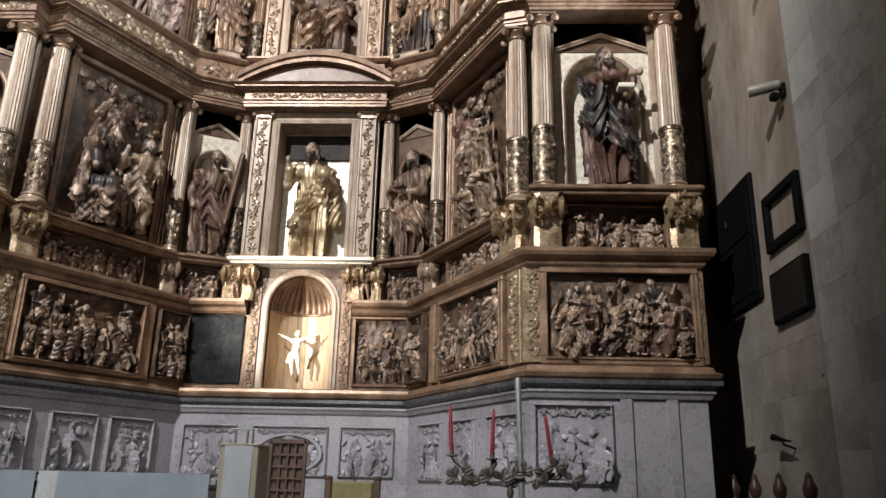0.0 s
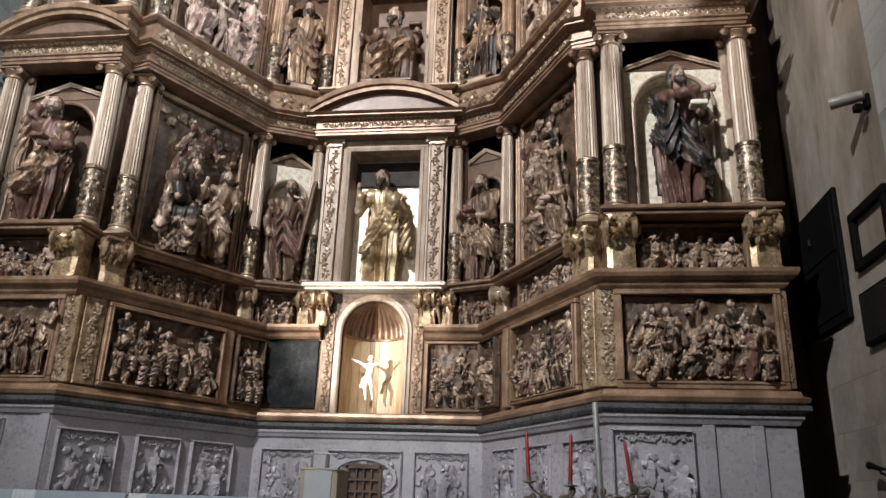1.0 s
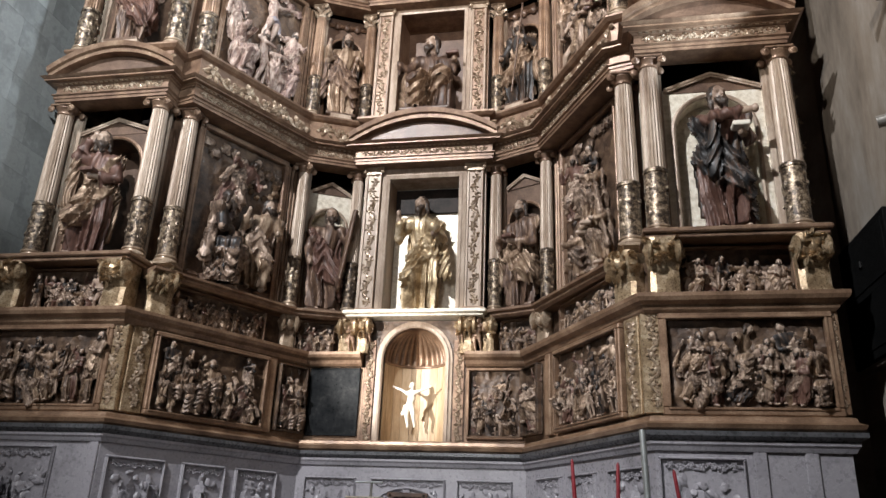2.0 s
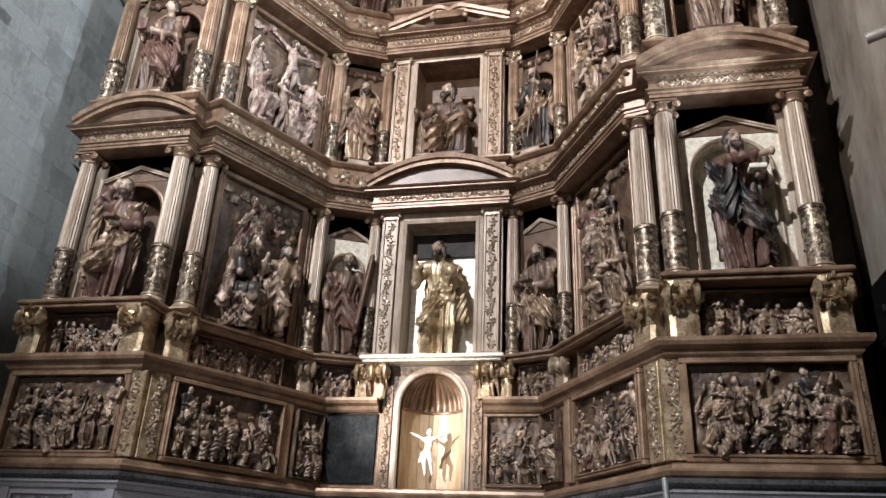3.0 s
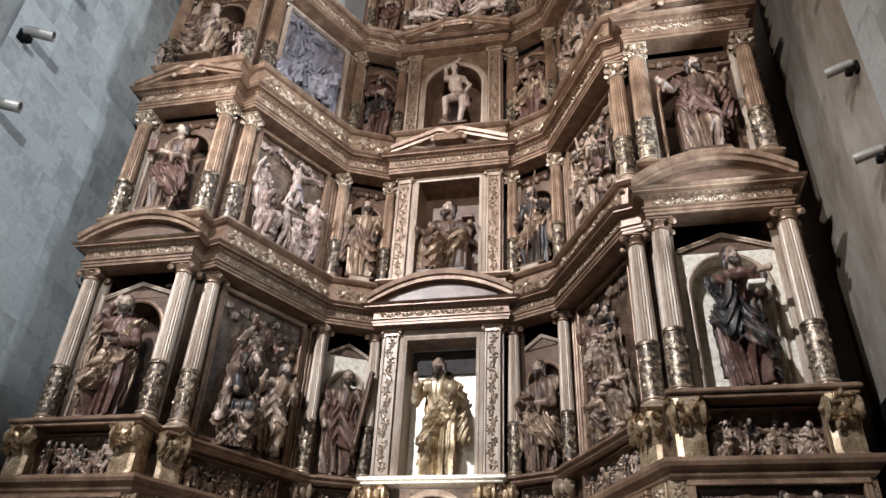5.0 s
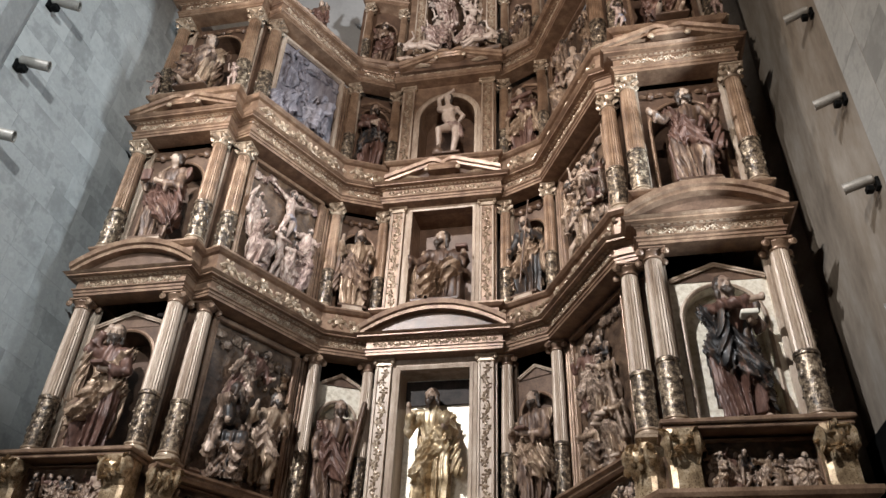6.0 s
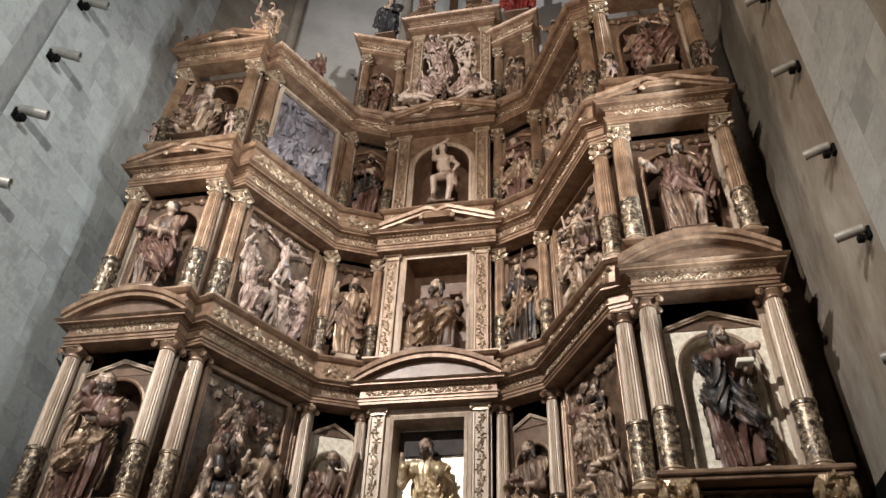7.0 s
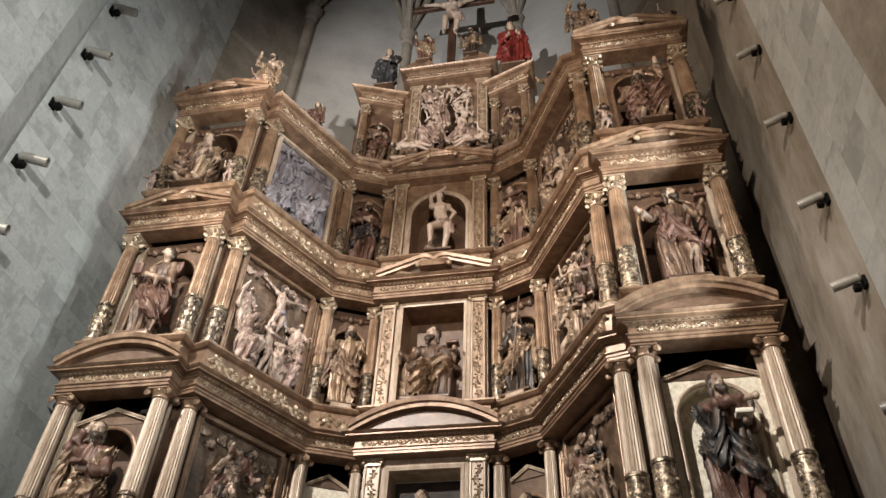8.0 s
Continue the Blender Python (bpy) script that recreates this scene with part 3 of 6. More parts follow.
def shell_mesh(field, lo, hi, step):
    """The zero surface of a field as one net of quads: points, faces and the nearest kind at each face."""
    n = [int((b - a) / step) + 2 for a, b in zip(lo, hi)]
    axes = [np.float32(lo[k]) + np.float32(step) * np.arange(n[k], dtype=np.float32) for k in range(3)]
    grid = np.stack(np.meshgrid(*axes, indexing="ij"), -1).reshape(-1, 3)
    v = field(grid).min(0).reshape(n)
    cells = tuple(k - 1 for k in n)
    total, count = np.zeros(cells + (3,), np.float32), np.zeros(cells, np.float32)
    inside = v < 0
    quads = []
    for ax in range(3):
        o1, o2 = [k for k in range(3) if k != ax]
        a = [slice(None)] * 3
        b = [slice(None)] * 3
        a[ax], b[ax] = slice(0, -1), slice(1, None)
        va, vb, cut = v[tuple(a)], v[tuple(b)], inside[tuple(a)] != inside[tuple(b)]
        k = np.where(cut, va / np.where(cut, va - vb, 1), 0)
        for i in (0, 1):
            for j in (0, 1):
                c = [slice(None)] * 3
                c[o1] = slice(1, None) if i else slice(0, -1)
                c[o2] = slice(1, None) if j else slice(0, -1)
                m = cut[tuple(c)]
                count += m
                total[..., ax] += m * k[tuple(c)]
                total[..., o1] += m * (1.0 if i else 0.0)
                total[..., o2] += m * (1.0 if j else 0.0)
        # an edge at index e borders the cells e and e - 1 in both other directions
        e = np.argwhere(cut)
        e = e[(e[:, o1] > 0) & (e[:, o2] > 0) & (e[:, o1] < cells[o1]) & (e[:, o2] < cells[o2])]
        ring = []
        for i, j in ((1, 1), (0, 1), (0, 0), (1, 0)):
            q = e.copy()
            q[:, o1] -= i
            q[:, o2] -= j
            ring.append(q)
        out = inside[tuple(e.T)] == (ax != 1)
        ring = np.stack(ring, 1)
        ring[~out] = ring[~out][:, ::-1]
        quads.append(ring)
    live = np.argwhere(count > 0)
    index = np.full(cells, -1, np.int64)
    index[tuple(live.T)] = np.arange(len(live))
    pts = np.array(lo, np.float32) + step * (live + total[tuple(live.T)] / count[tuple(live.T)][:, None])
    faces = index[tuple(np.concatenate(quads).reshape(-1, 3).T)].reshape(-1, 4)
    faces = faces[(faces >= 0).all(1)]
    kind = field(pts.astype(np.float32)).argmin(0)
    return pts, faces, kind[faces[:, 0]]


NETS, MESHES = {}, {}


def figure_mesh(seed=0, arms="book", seated=False, bare=False, lean=0.035, hold="", foot="", hs=1.0, step=1 / 48, material=None):
    """A carved figure one unit high, standing on z = 0 and facing -y, as one mesh."""
    net = (seed, arms, seated, bare, hold, foot)
    if net not in NETS:
        wide = 0.46 if arms == "cross" else 0.37
        NETS[net] = shell_mesh(lambda p: figure_field(p, seed, arms, seated, bare, lean, hold, foot, hs), (-wide, -0.38 if seated else -0.27, -0.03), (wide, 0.2, 1.14 if arms in ("up", "hail", "raised") else 1.05), step)
    key = (net, material.name)
    if key not in MESHES:
        pts, faces, kind = NETS[net]
        me = bpy.data.meshes.new("carved_figure")
        me.from_pydata(pts.tolist(), [], faces.tolist())
        for m in skin_of(material, seed):
            me.materials.append(m)
        me.polygons.foreach_set("material_index", kind.astype(np.int32))
        me.shade_smooth()
        me.update()
        MESHES[key] = me
    return MESHES[key]


def carving(name, h, m, **kw):
    """A carved figure h metres high as an object of its own, set up at m."""
    ob = new(name, figure_mesh(**kw))
    ob.matrix_world = m @ Matrix.Diagonal((h, h, h, 1))
    return ob


def skin_of(material, seed=0):
    """The slots of a carved figure: robe, face and limbs, hair, mantle, wooden base, book."""
    if material is POLY:
        robe, mantle = ((POLY, REDBROWN), (REDBROWN, GOLDCLOTH), (GOLDCLOTH, POLY), (BLUEROBE, GOLDCLOTH), (POLY, GOLDCLOTH))[seed % 5]
        return (robe, FACE, HAIR, mantle, WOOD, REDBROWN)
    if material is RELIEF:
        robe, mantle = ((RELIEF, GOLDCLOTH), (REDBROWN, RELIEF), (GOLDCLOTH, RELIEF), (BLUEROBE, RELIEF))[seed % 4]
        return (robe, FACE, HAIR, mantle, WOOD, RELIEF)
    if material is BLUEROBE:
        return (REDBROWN, FACE, HAIR, BLUEROBE, DARKWOOD, IVORY)
    if material is REDROBE or material is DARKROBE:
        return (material, FACE, HAIR, material, WOOD, WOOD)
    if material is ROSY:
        return (material, material, HAIR, SLATE if seed % 4 == 0 else material, WOOD, ROSY)
    if material is GOLDSTATUE:
        return (material, FACE, HAIR, material, DARKWOOD, material)
    if material is FLESH:
        return (ROSY, FLESH, HAIR, ROSY, WOOD, WOOD)
    return (material,) * 6


ARMS = ("book", "point", "raised", "wide", "across", "fold", "read", "brow")


def crowd(parent, w, h, y, count, rows, material, seed, name="carved_figure", flat=0.8, size=0.62):
    """Carved figures jostling in overlapping rows over a panel w wide and h high, before its ground at y."""
    r = random.Random(seed)
    for row in range(rows):
        n = max(2, count - row)
        hh = h * size * (1.0 if rows > 1 else 1.45)
        for k in range(n):
            v = r.randrange(16)
            bare = v % 5 == 4
            me = figure_mesh(seed=v + 7, arms=ARMS[v % 8], material=material, seated=(v % 4 == 3) and not bare, bare=bare, lean=0.06, hs=1.2)
            ob = new(name, me)
            ob.parent = parent
            x = -w / 2 + w * (k + 0.5 + r.uniform(-0.3, 0.3)) / n
            lift = (h - hh) * row / max(1, rows - 1) if rows > 1 else 0.0
            s = hh * r.uniform(0.72, 1.05)
            z = max(0, lift - (0.04 * h if row else 0)) + r.uniform(0, 0.06) * h
            s = min(s, (h - z) * 0.98)
            tilt = r.uniform(-30, 30) if r.random() < 0.5 else r.uniform(-10, 10)
            x = max(-w / 2 + 0.2 * s, min(w / 2 - 0.2 * s, x - 0.4 * s * math.sin(radians(tilt))))
            ob.matrix_local = pose(x, y - 0.05 * s + 0.012 * row * h, z, r.uniform(-4, 10), tilt, r.uniform(-70, 70)) @ Matrix.Diagonal((s * 1.1, s * flat, s, 1))

# ---- the setting ----
def slab(name, x0, x1, y0, y1, z0, z1, material, label, category):
    bm = bmesh.new()
    box(bm, x0, x1, y0, y1, z0, z1)
    return tagged(new(name, mesh_of(name, bm, material)), label, category, kind="structure")


slab("floor", -9, 9, -14, 3.2, -0.3, 0.0, FLOOR, "worn grey stone floor of the nave", "floor")
slab("presbytery_floor", -5.5, 5.5, 3.2, 13.5, -0.3, 0.6, FLOOR, "raised grey stone floor before the altarpiece", "floor")
slab("wall_south", 5.5, 6.3, 3.0, 9.2, -0.3, 30, PLASTER_R, "brown stained plaster and stone side wall", "wall")
slab("wall_north", -6.3, -5.5, 3.0, 9.2, -0.3, 30, STONE_L, "mottled grey plastered side wall", "wall")
for name, outline, mat in (("pier_south", [(6.3, 0.6), (6.3, 6.5), (5.5, 6.5), (5.44, 6.44), (5.44, 5.82), (5.36, 5.74), (5.36, 4.6), (5.2, 4.44), (5.2, 0.6)], STONE_R), ("pier_north", [(-6.3, 0.6), (-6.3, 5.83), (-5.5, 5.83), (-5.42, 5.72), (-5.2, 5.23), (-5.2, 0.6)], STONE_L)):
    bm = bmesh.new()
    loft(bm, [[bm.verts.new((x, y, z)) for x, y in outline] for z in (0.6, 30)])
    tagged(new(name, mesh_of(name, bm, mat)), "stepped grey stone pier beside the side wall", "wall", kind="structure")
slab("wall_nave_south", 9.0, 9.6, -14, 3.0, 0, 30, STONE_R, "plain stone wall of the nave", "wall")
slab("wall_nave_north", -9.6, -9.0, -14, 3.0, 0, 30, STONE_R, "plain stone wall of the nave", "wall")
slab("wall_west", -9.6, 9.6, -14.6, -14, 0, 30, STONE_R, "plain stone wall closing the nave", "wall")
slab("ceiling", -9.6, 9.6, -14.6, 13.6, 30, 30.5, STONE_L, "pale stone vault far above", "ceiling")

APSE = [(-5.5, 9.2), (-4.46, 11.0), (-1.72, 12.28), (1.72, 12.28), (4.46, 11.0), (5.5, 9.2)]
# ---- plan of the altarpiece: bay name, centre of its column line, turn, width ----
BAYS = {
    "outer_l": (-4.0, 8.14, 0.0, 1.48), "outer_r": (4.0, 7.98, 0.0, 1.48),
    "slant_l": (-2.45, 9.31, 60.9, 2.17), "slant_r": (2.45, 9.31, -60.9, 2.17),
    "small_l": (-1.51, 10.45, 24.7, 0.91), "small_r": (1.51, 10.45, -24.7, 0.91),
    "centre": (0.0, 10.47, 0.0, 1.66),
}


def at_bay(bay, z=0.0, x=0.0, y=0.0):
    cx, cy, a, _ = BAYS[bay]
    return pose(cx, cy, z, 0, 0, a) @ pose(x, y, 0)


def mirrored(half, shift=0.08):
    """A half plan and its mirror image; the outer bays stand a little askew."""
    full = half + [(-x, y) for x, y in reversed(half)]
    return [(x, y + (shift if x < -2.9 else -shift if x > 2.9 else 0.0)) for x, y in full]


PLAN = mirrored([(-4.82, 9.6), (-4.82, 7.88), (-3.10, 7.88), (-3.10, 8.18), (-2.82, 8.18), (-1.83, 10.06), (-1.10, 10.40), (-1.10, 10.26)])


def moved(path, d):
    """The plan line set d metres forward of itself at the fronts."""
    return [(x, y - d) for x, y in path]


# profiles: closed loops of (outward, z from the foot)
ARCHITRAVE = [(-0.3, 0.0), (0.0, 0.0), (0.0, 0.07), (0.015, 0.075), (0.015, 0.13), (0.04, 0.155), (0.04, 0.175), (-0.3, 0.175)]
FRIEZE = [(-0.3, 0.175), (0.0, 0.175), (0.0, 0.40), (-0.3, 0.40)]
CORNICE = [(-0.3, 0.40), (0.02, 0.40), (0.03, 0.42), (0.06, 0.43), (0.06, 0.45), (0.13, 0.455), (0.13, 0.49), (0.15, 0.505), (0.18, 0.54), (-0.3, 0.54)]


def raised(profile, z, k=1.0, depth=1.0):
    return [(o * (depth if o > 0 else 1), z + v * k) for o, v in profile]


def segments(path, gap=0.10):
    for a, b in zip(path, path[1:]):
        a, b = Vector(a), Vector(b)
        d = b - a
        if d.length > 0.35 and abs(d.x) > 0.2:
            yield (a + b) / 2, math.degrees(math.atan2(d.y, d.x)), d.length - 2 * gap


def entablature(z, k, label, seed, path=PLAN, material=GILT):
    t = thing("entablature", pose(0, 0, z), label, "cornice", "entablatures of the altarpiece")
    pieces = {}
    for name, prof, mat in (("architrave", ARCHITRAVE, material), ("frieze", FRIEZE, material), ("cornice", CORNICE, material)):
        bm = bmesh.new()
        sweep(bm, raised(prof, 0, k), path)
        pieces[name] = part(name, bm, mat, t)
    for i, (m, a, length) in enumerate(segments(path)):
        bm = bmesh.new()
        scroll(bm, -length / 2, length / 2, 0.18 * k, 0.395 * k, -0.004, seed + i, 1.25)
        o = part("scrollwork", bm, ORNAMENT, pieces["frieze"], "gilded leaf scrolls")
        o.matrix_local = pose(m.x, m.y, 0, 0, 0, a)
    # dentils under the cornice
    bm = bmesh.new()
    for m, a, length in segments(path, 0.04):
        n = int(length / 0.075)
        mm = pose(m.x, m.y, 0, 0, 0, a)
        for q in range(n):
            x = -length / 2 + length * (q + 0.5) / n
            b2 = bmesh.new()
            box(b2, x - 0.02, x + 0.02, -0.05, 0.0, 0.41 * k, 0.45 * k)
            b2.transform(mm)
            me = bpy.data.meshes.new("tmp")
            b2.to_mesh(me)
            b2.free()
            bm.from_mesh(me)
            bpy.data.meshes.remove(me)
    tagged(part("dentil_course", bm, ORNAMENT, pieces["cornice"]), kind="stuff")
    return t


def podium(z0, z1, label, seed, path=PLAN, inset=0.06):
    """The low storey between a cornice and the columns above, with a carved band."""
    t = thing("podium", pose(0, 0, z0), label, "podium", "podiums of the altarpiece")
    h = z1 - z0
    bm = bmesh.new()
    i = -inset
    sweep(bm, [(-0.45, 0), (i + 0.05, 0), (i + 0.05, 0.05), (i, 0.07), (i, h - 0.09), (i + 0.05, h - 0.07), (i + 0.09, h - 0.03), (i + 0.09, h), (-0.45, h)], path)
    body = part("body", bm, GILT, t)
    for q, (m, a, length) in enumerate(segments(path)):
        bm = bmesh.new()
        scroll(bm, -length / 2, length / 2, max(0.09, h - 0.47), h - 0.10, inset - 0.004, seed + q, 1.25)
        o = part("carved_band", bm, ORNAMENT, body, "gilded leaf scrolls")
        o.matrix_local = pose(m.x, m.y, 0, 0, 0, a)
    return t


# ---- columns ----
COLUMNS = {}


def column(h, r, m, kind, label):
    key = (round(h, 2), round(r, 3), kind)
    if key in COLUMNS:
        return copy_thing(COLUMNS[key], m)
    t = thing("column", m, label, "column", "columns of the altarpiece")
    bm = bmesh.new()
    box(bm, -1.3 * r, 1.3 * r, -1.3 * r, 1.3 * r, 0, 0.035, 0.006)
    lathe(bm, [(1.25 * r, 0.035), (1.3 * r, 0.055), (1.22 * r, 0.08), (1.05 * r, 0.09), (1.03 * r, 0.105), (1.14 * r, 0.115), (1.14 * r, 0.135), (1.0 * r, 0.145)], 24)
    part("base", bm, ORNAMENT, t, smooth=True)
    d = 0.145 + 0.30 * h
    bm = bmesh.new()
    lathe(bm, [(r, 0.145), (1.02 * r, 0.2), (1.03 * r, d - 0.07), (1.14 * r, d - 0.06), (1.14 * r, d - 0.02), (1.0 * r, d)], 24)
    rr = random.Random(int(h * 100))
    # carved masks, garlands and drops round the lower drum
    for ring, (zz, n, s) in enumerate(((0.22, 8, 0.30), (0.36, 6, 0.42), (0.52, 8, 0.32), (0.68, 6, 0.44), (0.85, 8, 0.3))):
        for q in range(n):
            a = 2 * math.pi * (q + 0.5 * (ring % 2)) / n
            c = (r * 0.86 * math.cos(a), r * 0.86 * math.sin(a), 0.145 + (d - 0.2) * zz)
            blob(bm, c, (s * r * rr.uniform(0.6, 0.9), s * r * 0.7, s * r * rr.uniform(0.9, 1.5)), rr.uniform(-0.5, 0.5), 7, 5, 0.3)
    part("carved_drum", bm, DRUM, t, "dark carved lower drum with gilded masks", smooth=True)
    cap = h - (0.15 if kind == "ionic" else 0.24)
    bm = bmesh.new()
    prof = [(r * (1.0 - 0.16 * s ** 1.6), d + (cap - d) * s) for s in (0, 0.03, 0.3, 0.55, 0.8, 0.97, 1)]
    lathe(bm, prof, 80, flutes=20, depth=0.10)
    part("fluted_shaft", bm, HONEY if kind == "leafy" else PALE, t, "pale gilded fluted shaft", smooth=True)
    bm = bmesh.new()
    q = 0.84 * r
    if kind == "ionic":
        lathe(bm, [(q, cap), (q * 1.12, cap + 0.012), (q * 1.12, cap + 0.03), (q, cap + 0.04), (q * 1.05, cap + 0.06), (q * 1.4, cap + 0.10), (q * 1.4, cap + 0.12)], 24)
        for sx in (-1, 1):
            for sy in (-1, 1):
                for k, rad in ((0, 0.052), (1, 0.035), (2, 0.018)):
                    b2 = [(sx * (q * 1.45), sy * (q * 1.2 + 0.008 * k), cap + 0.08)]
                    blob(bm, b2[0], (rad, 0.028 + 0.006 * k, rad), 0, 12, 6)
        box(bm, -1.5 * q, 1.5 * q, -1.5 * q, 1.5 * q, cap + 0.115, h, 0.006)
    else:
        lathe(bm, [(q, cap), (q * 1.15, cap + 0.012), (q * 1.15, cap + 0.03), (q * 0.98, cap + 0.04), (q * 1.1, cap + 0.13), (q * 1.45, cap + 0.20)], 24)
        for row, (n, z0, ln) in enumerate(((8, 0.04, 0.09), (8, 0.10, 0.1))):
            for i in range(n):
                b2 = bmesh.new()
                leaf(b2, (0, 0, 0), ln, 0.075, math.pi / 2, 0.035)
                b2.transform(Matrix.Rotation(2 * math.pi * (i + 0.5 * row) / n, 4, "Z") @ Matrix.Translation((0, -q * (1.08 + 0.12 * row), cap + z0)) @ Matrix.Rotation(radians(16), 4, "X"))
                me = bpy.data.meshes.new("tmp")
                b2.to_mesh(me)
                b2.free()
                bm.from_mesh(me)
                bpy.data.meshes.remove(me)
        for i in range(4):
            a = math.pi / 4 + i * math.pi / 2
            blob(bm, (q * 1.7 * math.cos(a), q * 1.7 * math.sin(a), cap + 0.185), (0.035, 0.035, 0.035), 0, 8, 6)
        box(bm, -1.55 * q, 1.55 * q, -1.55 * q, 1.55 * q, cap + 0.20, h, 0.008)
    part("capital", bm, ORNAMENT if kind != "ionic" else GILT, t, "gilded carved capital", smooth=True)
    COLUMNS[key] = t
    return t


def pilaster(h, w, m, seed, ground=None):
    t = thing("pilaster", m, "flat gilded pilaster carved with candelabra ornament", "pilaster", "pilasters of the altarpiece")
    bm = bmesh.new()
    box(bm, -w / 2 - 0.03, w / 2 + 0.03, -0.07, 0.1, 0, 0.1, 0.008)
    part("base", bm, GILT, t)
    bm = bmesh.new()
    box(bm, -w / 2, w / 2, -0.03, 0.1, 0.1, h - 0.12)
    shaft = part("shaft", bm, ground or GILT, t, "gilded panel")
    for x0, x1 in ((-w / 2, -w / 2 + 0.035), (w / 2 - 0.035, w / 2)):
        bm = bmesh.new()
        box(bm, x0, x1, -0.055, -0.028, 0.1, h - 0.12, 0.008)
        part("border", bm, PALE, shaft)
    bm = bmesh.new()
    scroll(bm, -w / 2 + 0.035, w / 2 - 0.035, 0.13, h - 0.15, -0.032, seed, 1.1)
    part("carved_ornament", bm, ORNAMENT, shaft, "gilded candelabra relief")
    bm = bmesh.new()
    box(bm, -w / 2 - 0.015, w / 2 + 0.015, -0.06, 0.1, h - 0.12, h - 0.04, 0.006)
    box(bm, -w / 2 - 0.045, w / 2 + 0.045, -0.09, 0.1, h - 0.04, h, 0.006)
    for s in (-1, 1):
        blob(bm, (s * (w / 2 + 0.02), -0.07, h - 0.07), (0.035, 0.03, 0.035), 0, 10, 6)
    part("capital", bm, ORNAMENT, t, smooth=True)
    return t


# ---- walls with niches ----
def arch_line(ow, oz, oh, arch):
    """Outline of an opening from its left foot over the top to its right foot."""
    if not arch:
        return [(-ow / 2, oz), (-ow / 2, oz + oh), (ow / 2, oz + oh), (ow / 2, oz)]
    r = ow / 2
    pts = [(-r, oz)]
    for k in range(17):
        a = math.pi - math.pi * k / 16
        pts.append((r * math.cos(a), oz + oh - r + r * math.sin(a)))
    return pts + [(r, oz)]


def niche(parent, w, h, ow, oz, oh, arch, depth, wall_y, back_mat, wall_mat=WOOD, trim=0.05):
    """Bay wall with a niche through it, the hollow behind, and a raised architrave round the opening."""
    line = arch_line(ow, oz, oh, arch)
    bm = bmesh.new()
    T = 0.12
    outline = [(-w / 2, 0), (-w / 2, h), (w / 2, h), (w / 2, 0)] + [(x, 0 if i in (0, len(line) - 1) else z) for i, (x, z) in reversed(list(enumerate(line)))]
    f = [bm.verts.new((x, wall_y, z)) for x, z in outline]
    g = [bm.verts.new((x, wall_y + T, z)) for x, z in outline]
    bm.faces.new(f)
    bm.faces.new(g)
    for i in range(len(f)):
        j = (i + 1) % len(f)
        bm.faces.new((f[i], f[j], g[j], g[i]))
    part("wall", bm, wall_mat, parent)
    bm = bmesh.new()
    a = [bm.verts.new((x, wall_y + T, z)) for x, z in line]
    b = [bm.verts.new((x * 0.96, wall_y + depth, z)) for x, z in line]
    for i in range(len(line) - 1):
        bm.faces.new((a[i], a[i + 1], b[i + 1], b[i]))
    bm.faces.new((a[0], b[0], b[-1], a[-1]))
    part("niche_reveal", bm, wall_mat, parent)
    bm = bmesh.new()
    p = [bm.verts.new((x * 0.96, wall_y + depth, z)) for x, z in line]
    q = [bm.verts.new((x * 0.96, wall_y + depth + 0.02, z)) for x, z in line]
    loft(bm, [p, q])
    part("niche_back", bm, back_mat, parent)
    if trim:
        bm = bmesh.new()
        prof = [(0.0, 0.0), (0.0, -0.03), (trim * 0.45, -0.045), (trim * 0.5, -0.03), (trim, -0.02), (trim, 0.0)]
        rings = []
        n = len(line)
        for i, (x, z) in enumerate(line):
            if i in (0, n - 1):
                nx, nz = (-1, 0) if i == 0 else (1, 0)
            else:
                d1 = Vector((x - line[i - 1][0], z - line[i - 1][1])).normalized()
                d2 = Vector((line[i + 1][0] - x, line[i + 1][1] - z)).normalized()
                nn = Vector((-d1.y - d2.y, d1.x + d2.x)).normalized()
                k = 1 / max(0.4, nn.dot(Vector((-d1.y, d1.x))))
                nx, nz = nn.x * k, nn.y * k
            rings.append([bm.verts.new((x + nx * o, wall_y + y - 0.002, z + nz * o)) for o, y in prof])
        loft(bm, rings)
        part("niche_frame", bm, PALE if wall_mat is not WOOD else GILT, parent)


def bay_wall(bay, z, h, ow, oz, oh, arch, depth=0.42, wall_y=0.16, back=DARKBACK, label="carved wooden bay with a shallow statue niche", wall=WOOD, trim=0.05, extra=0.2, head=0.0):
    t = thing("altarpiece_bay", at_bay(bay, z), label, "altarpiece bay", "bays of the altarpiece")
    w = BAYS[bay][3]
    niche(t, w + extra, h - head, ow, oz, oh, arch, depth, wall_y, back, wall, trim)
    if bay != "centre":
        q = 0.11 if w > 1 else 0.075
        for s in (-1, 1):
            x = s * (w / 2 - 0.5 * q)
            bm = bmesh.new()
            box(bm, x - q, x + q, wall_y - 0.05, wall_y + 0.02, 0.0, h, 0.008)
            for k in (-0.5, 0.0, 0.5):
                box(bm, x + k * q - 0.012, x + k * q + 0.012, wall_y - 0.062, wall_y - 0.049, 0.12, h - 0.15, 0.004)
            part("respond", bm, PALE, t, "pale flat strip behind the column")
    return t


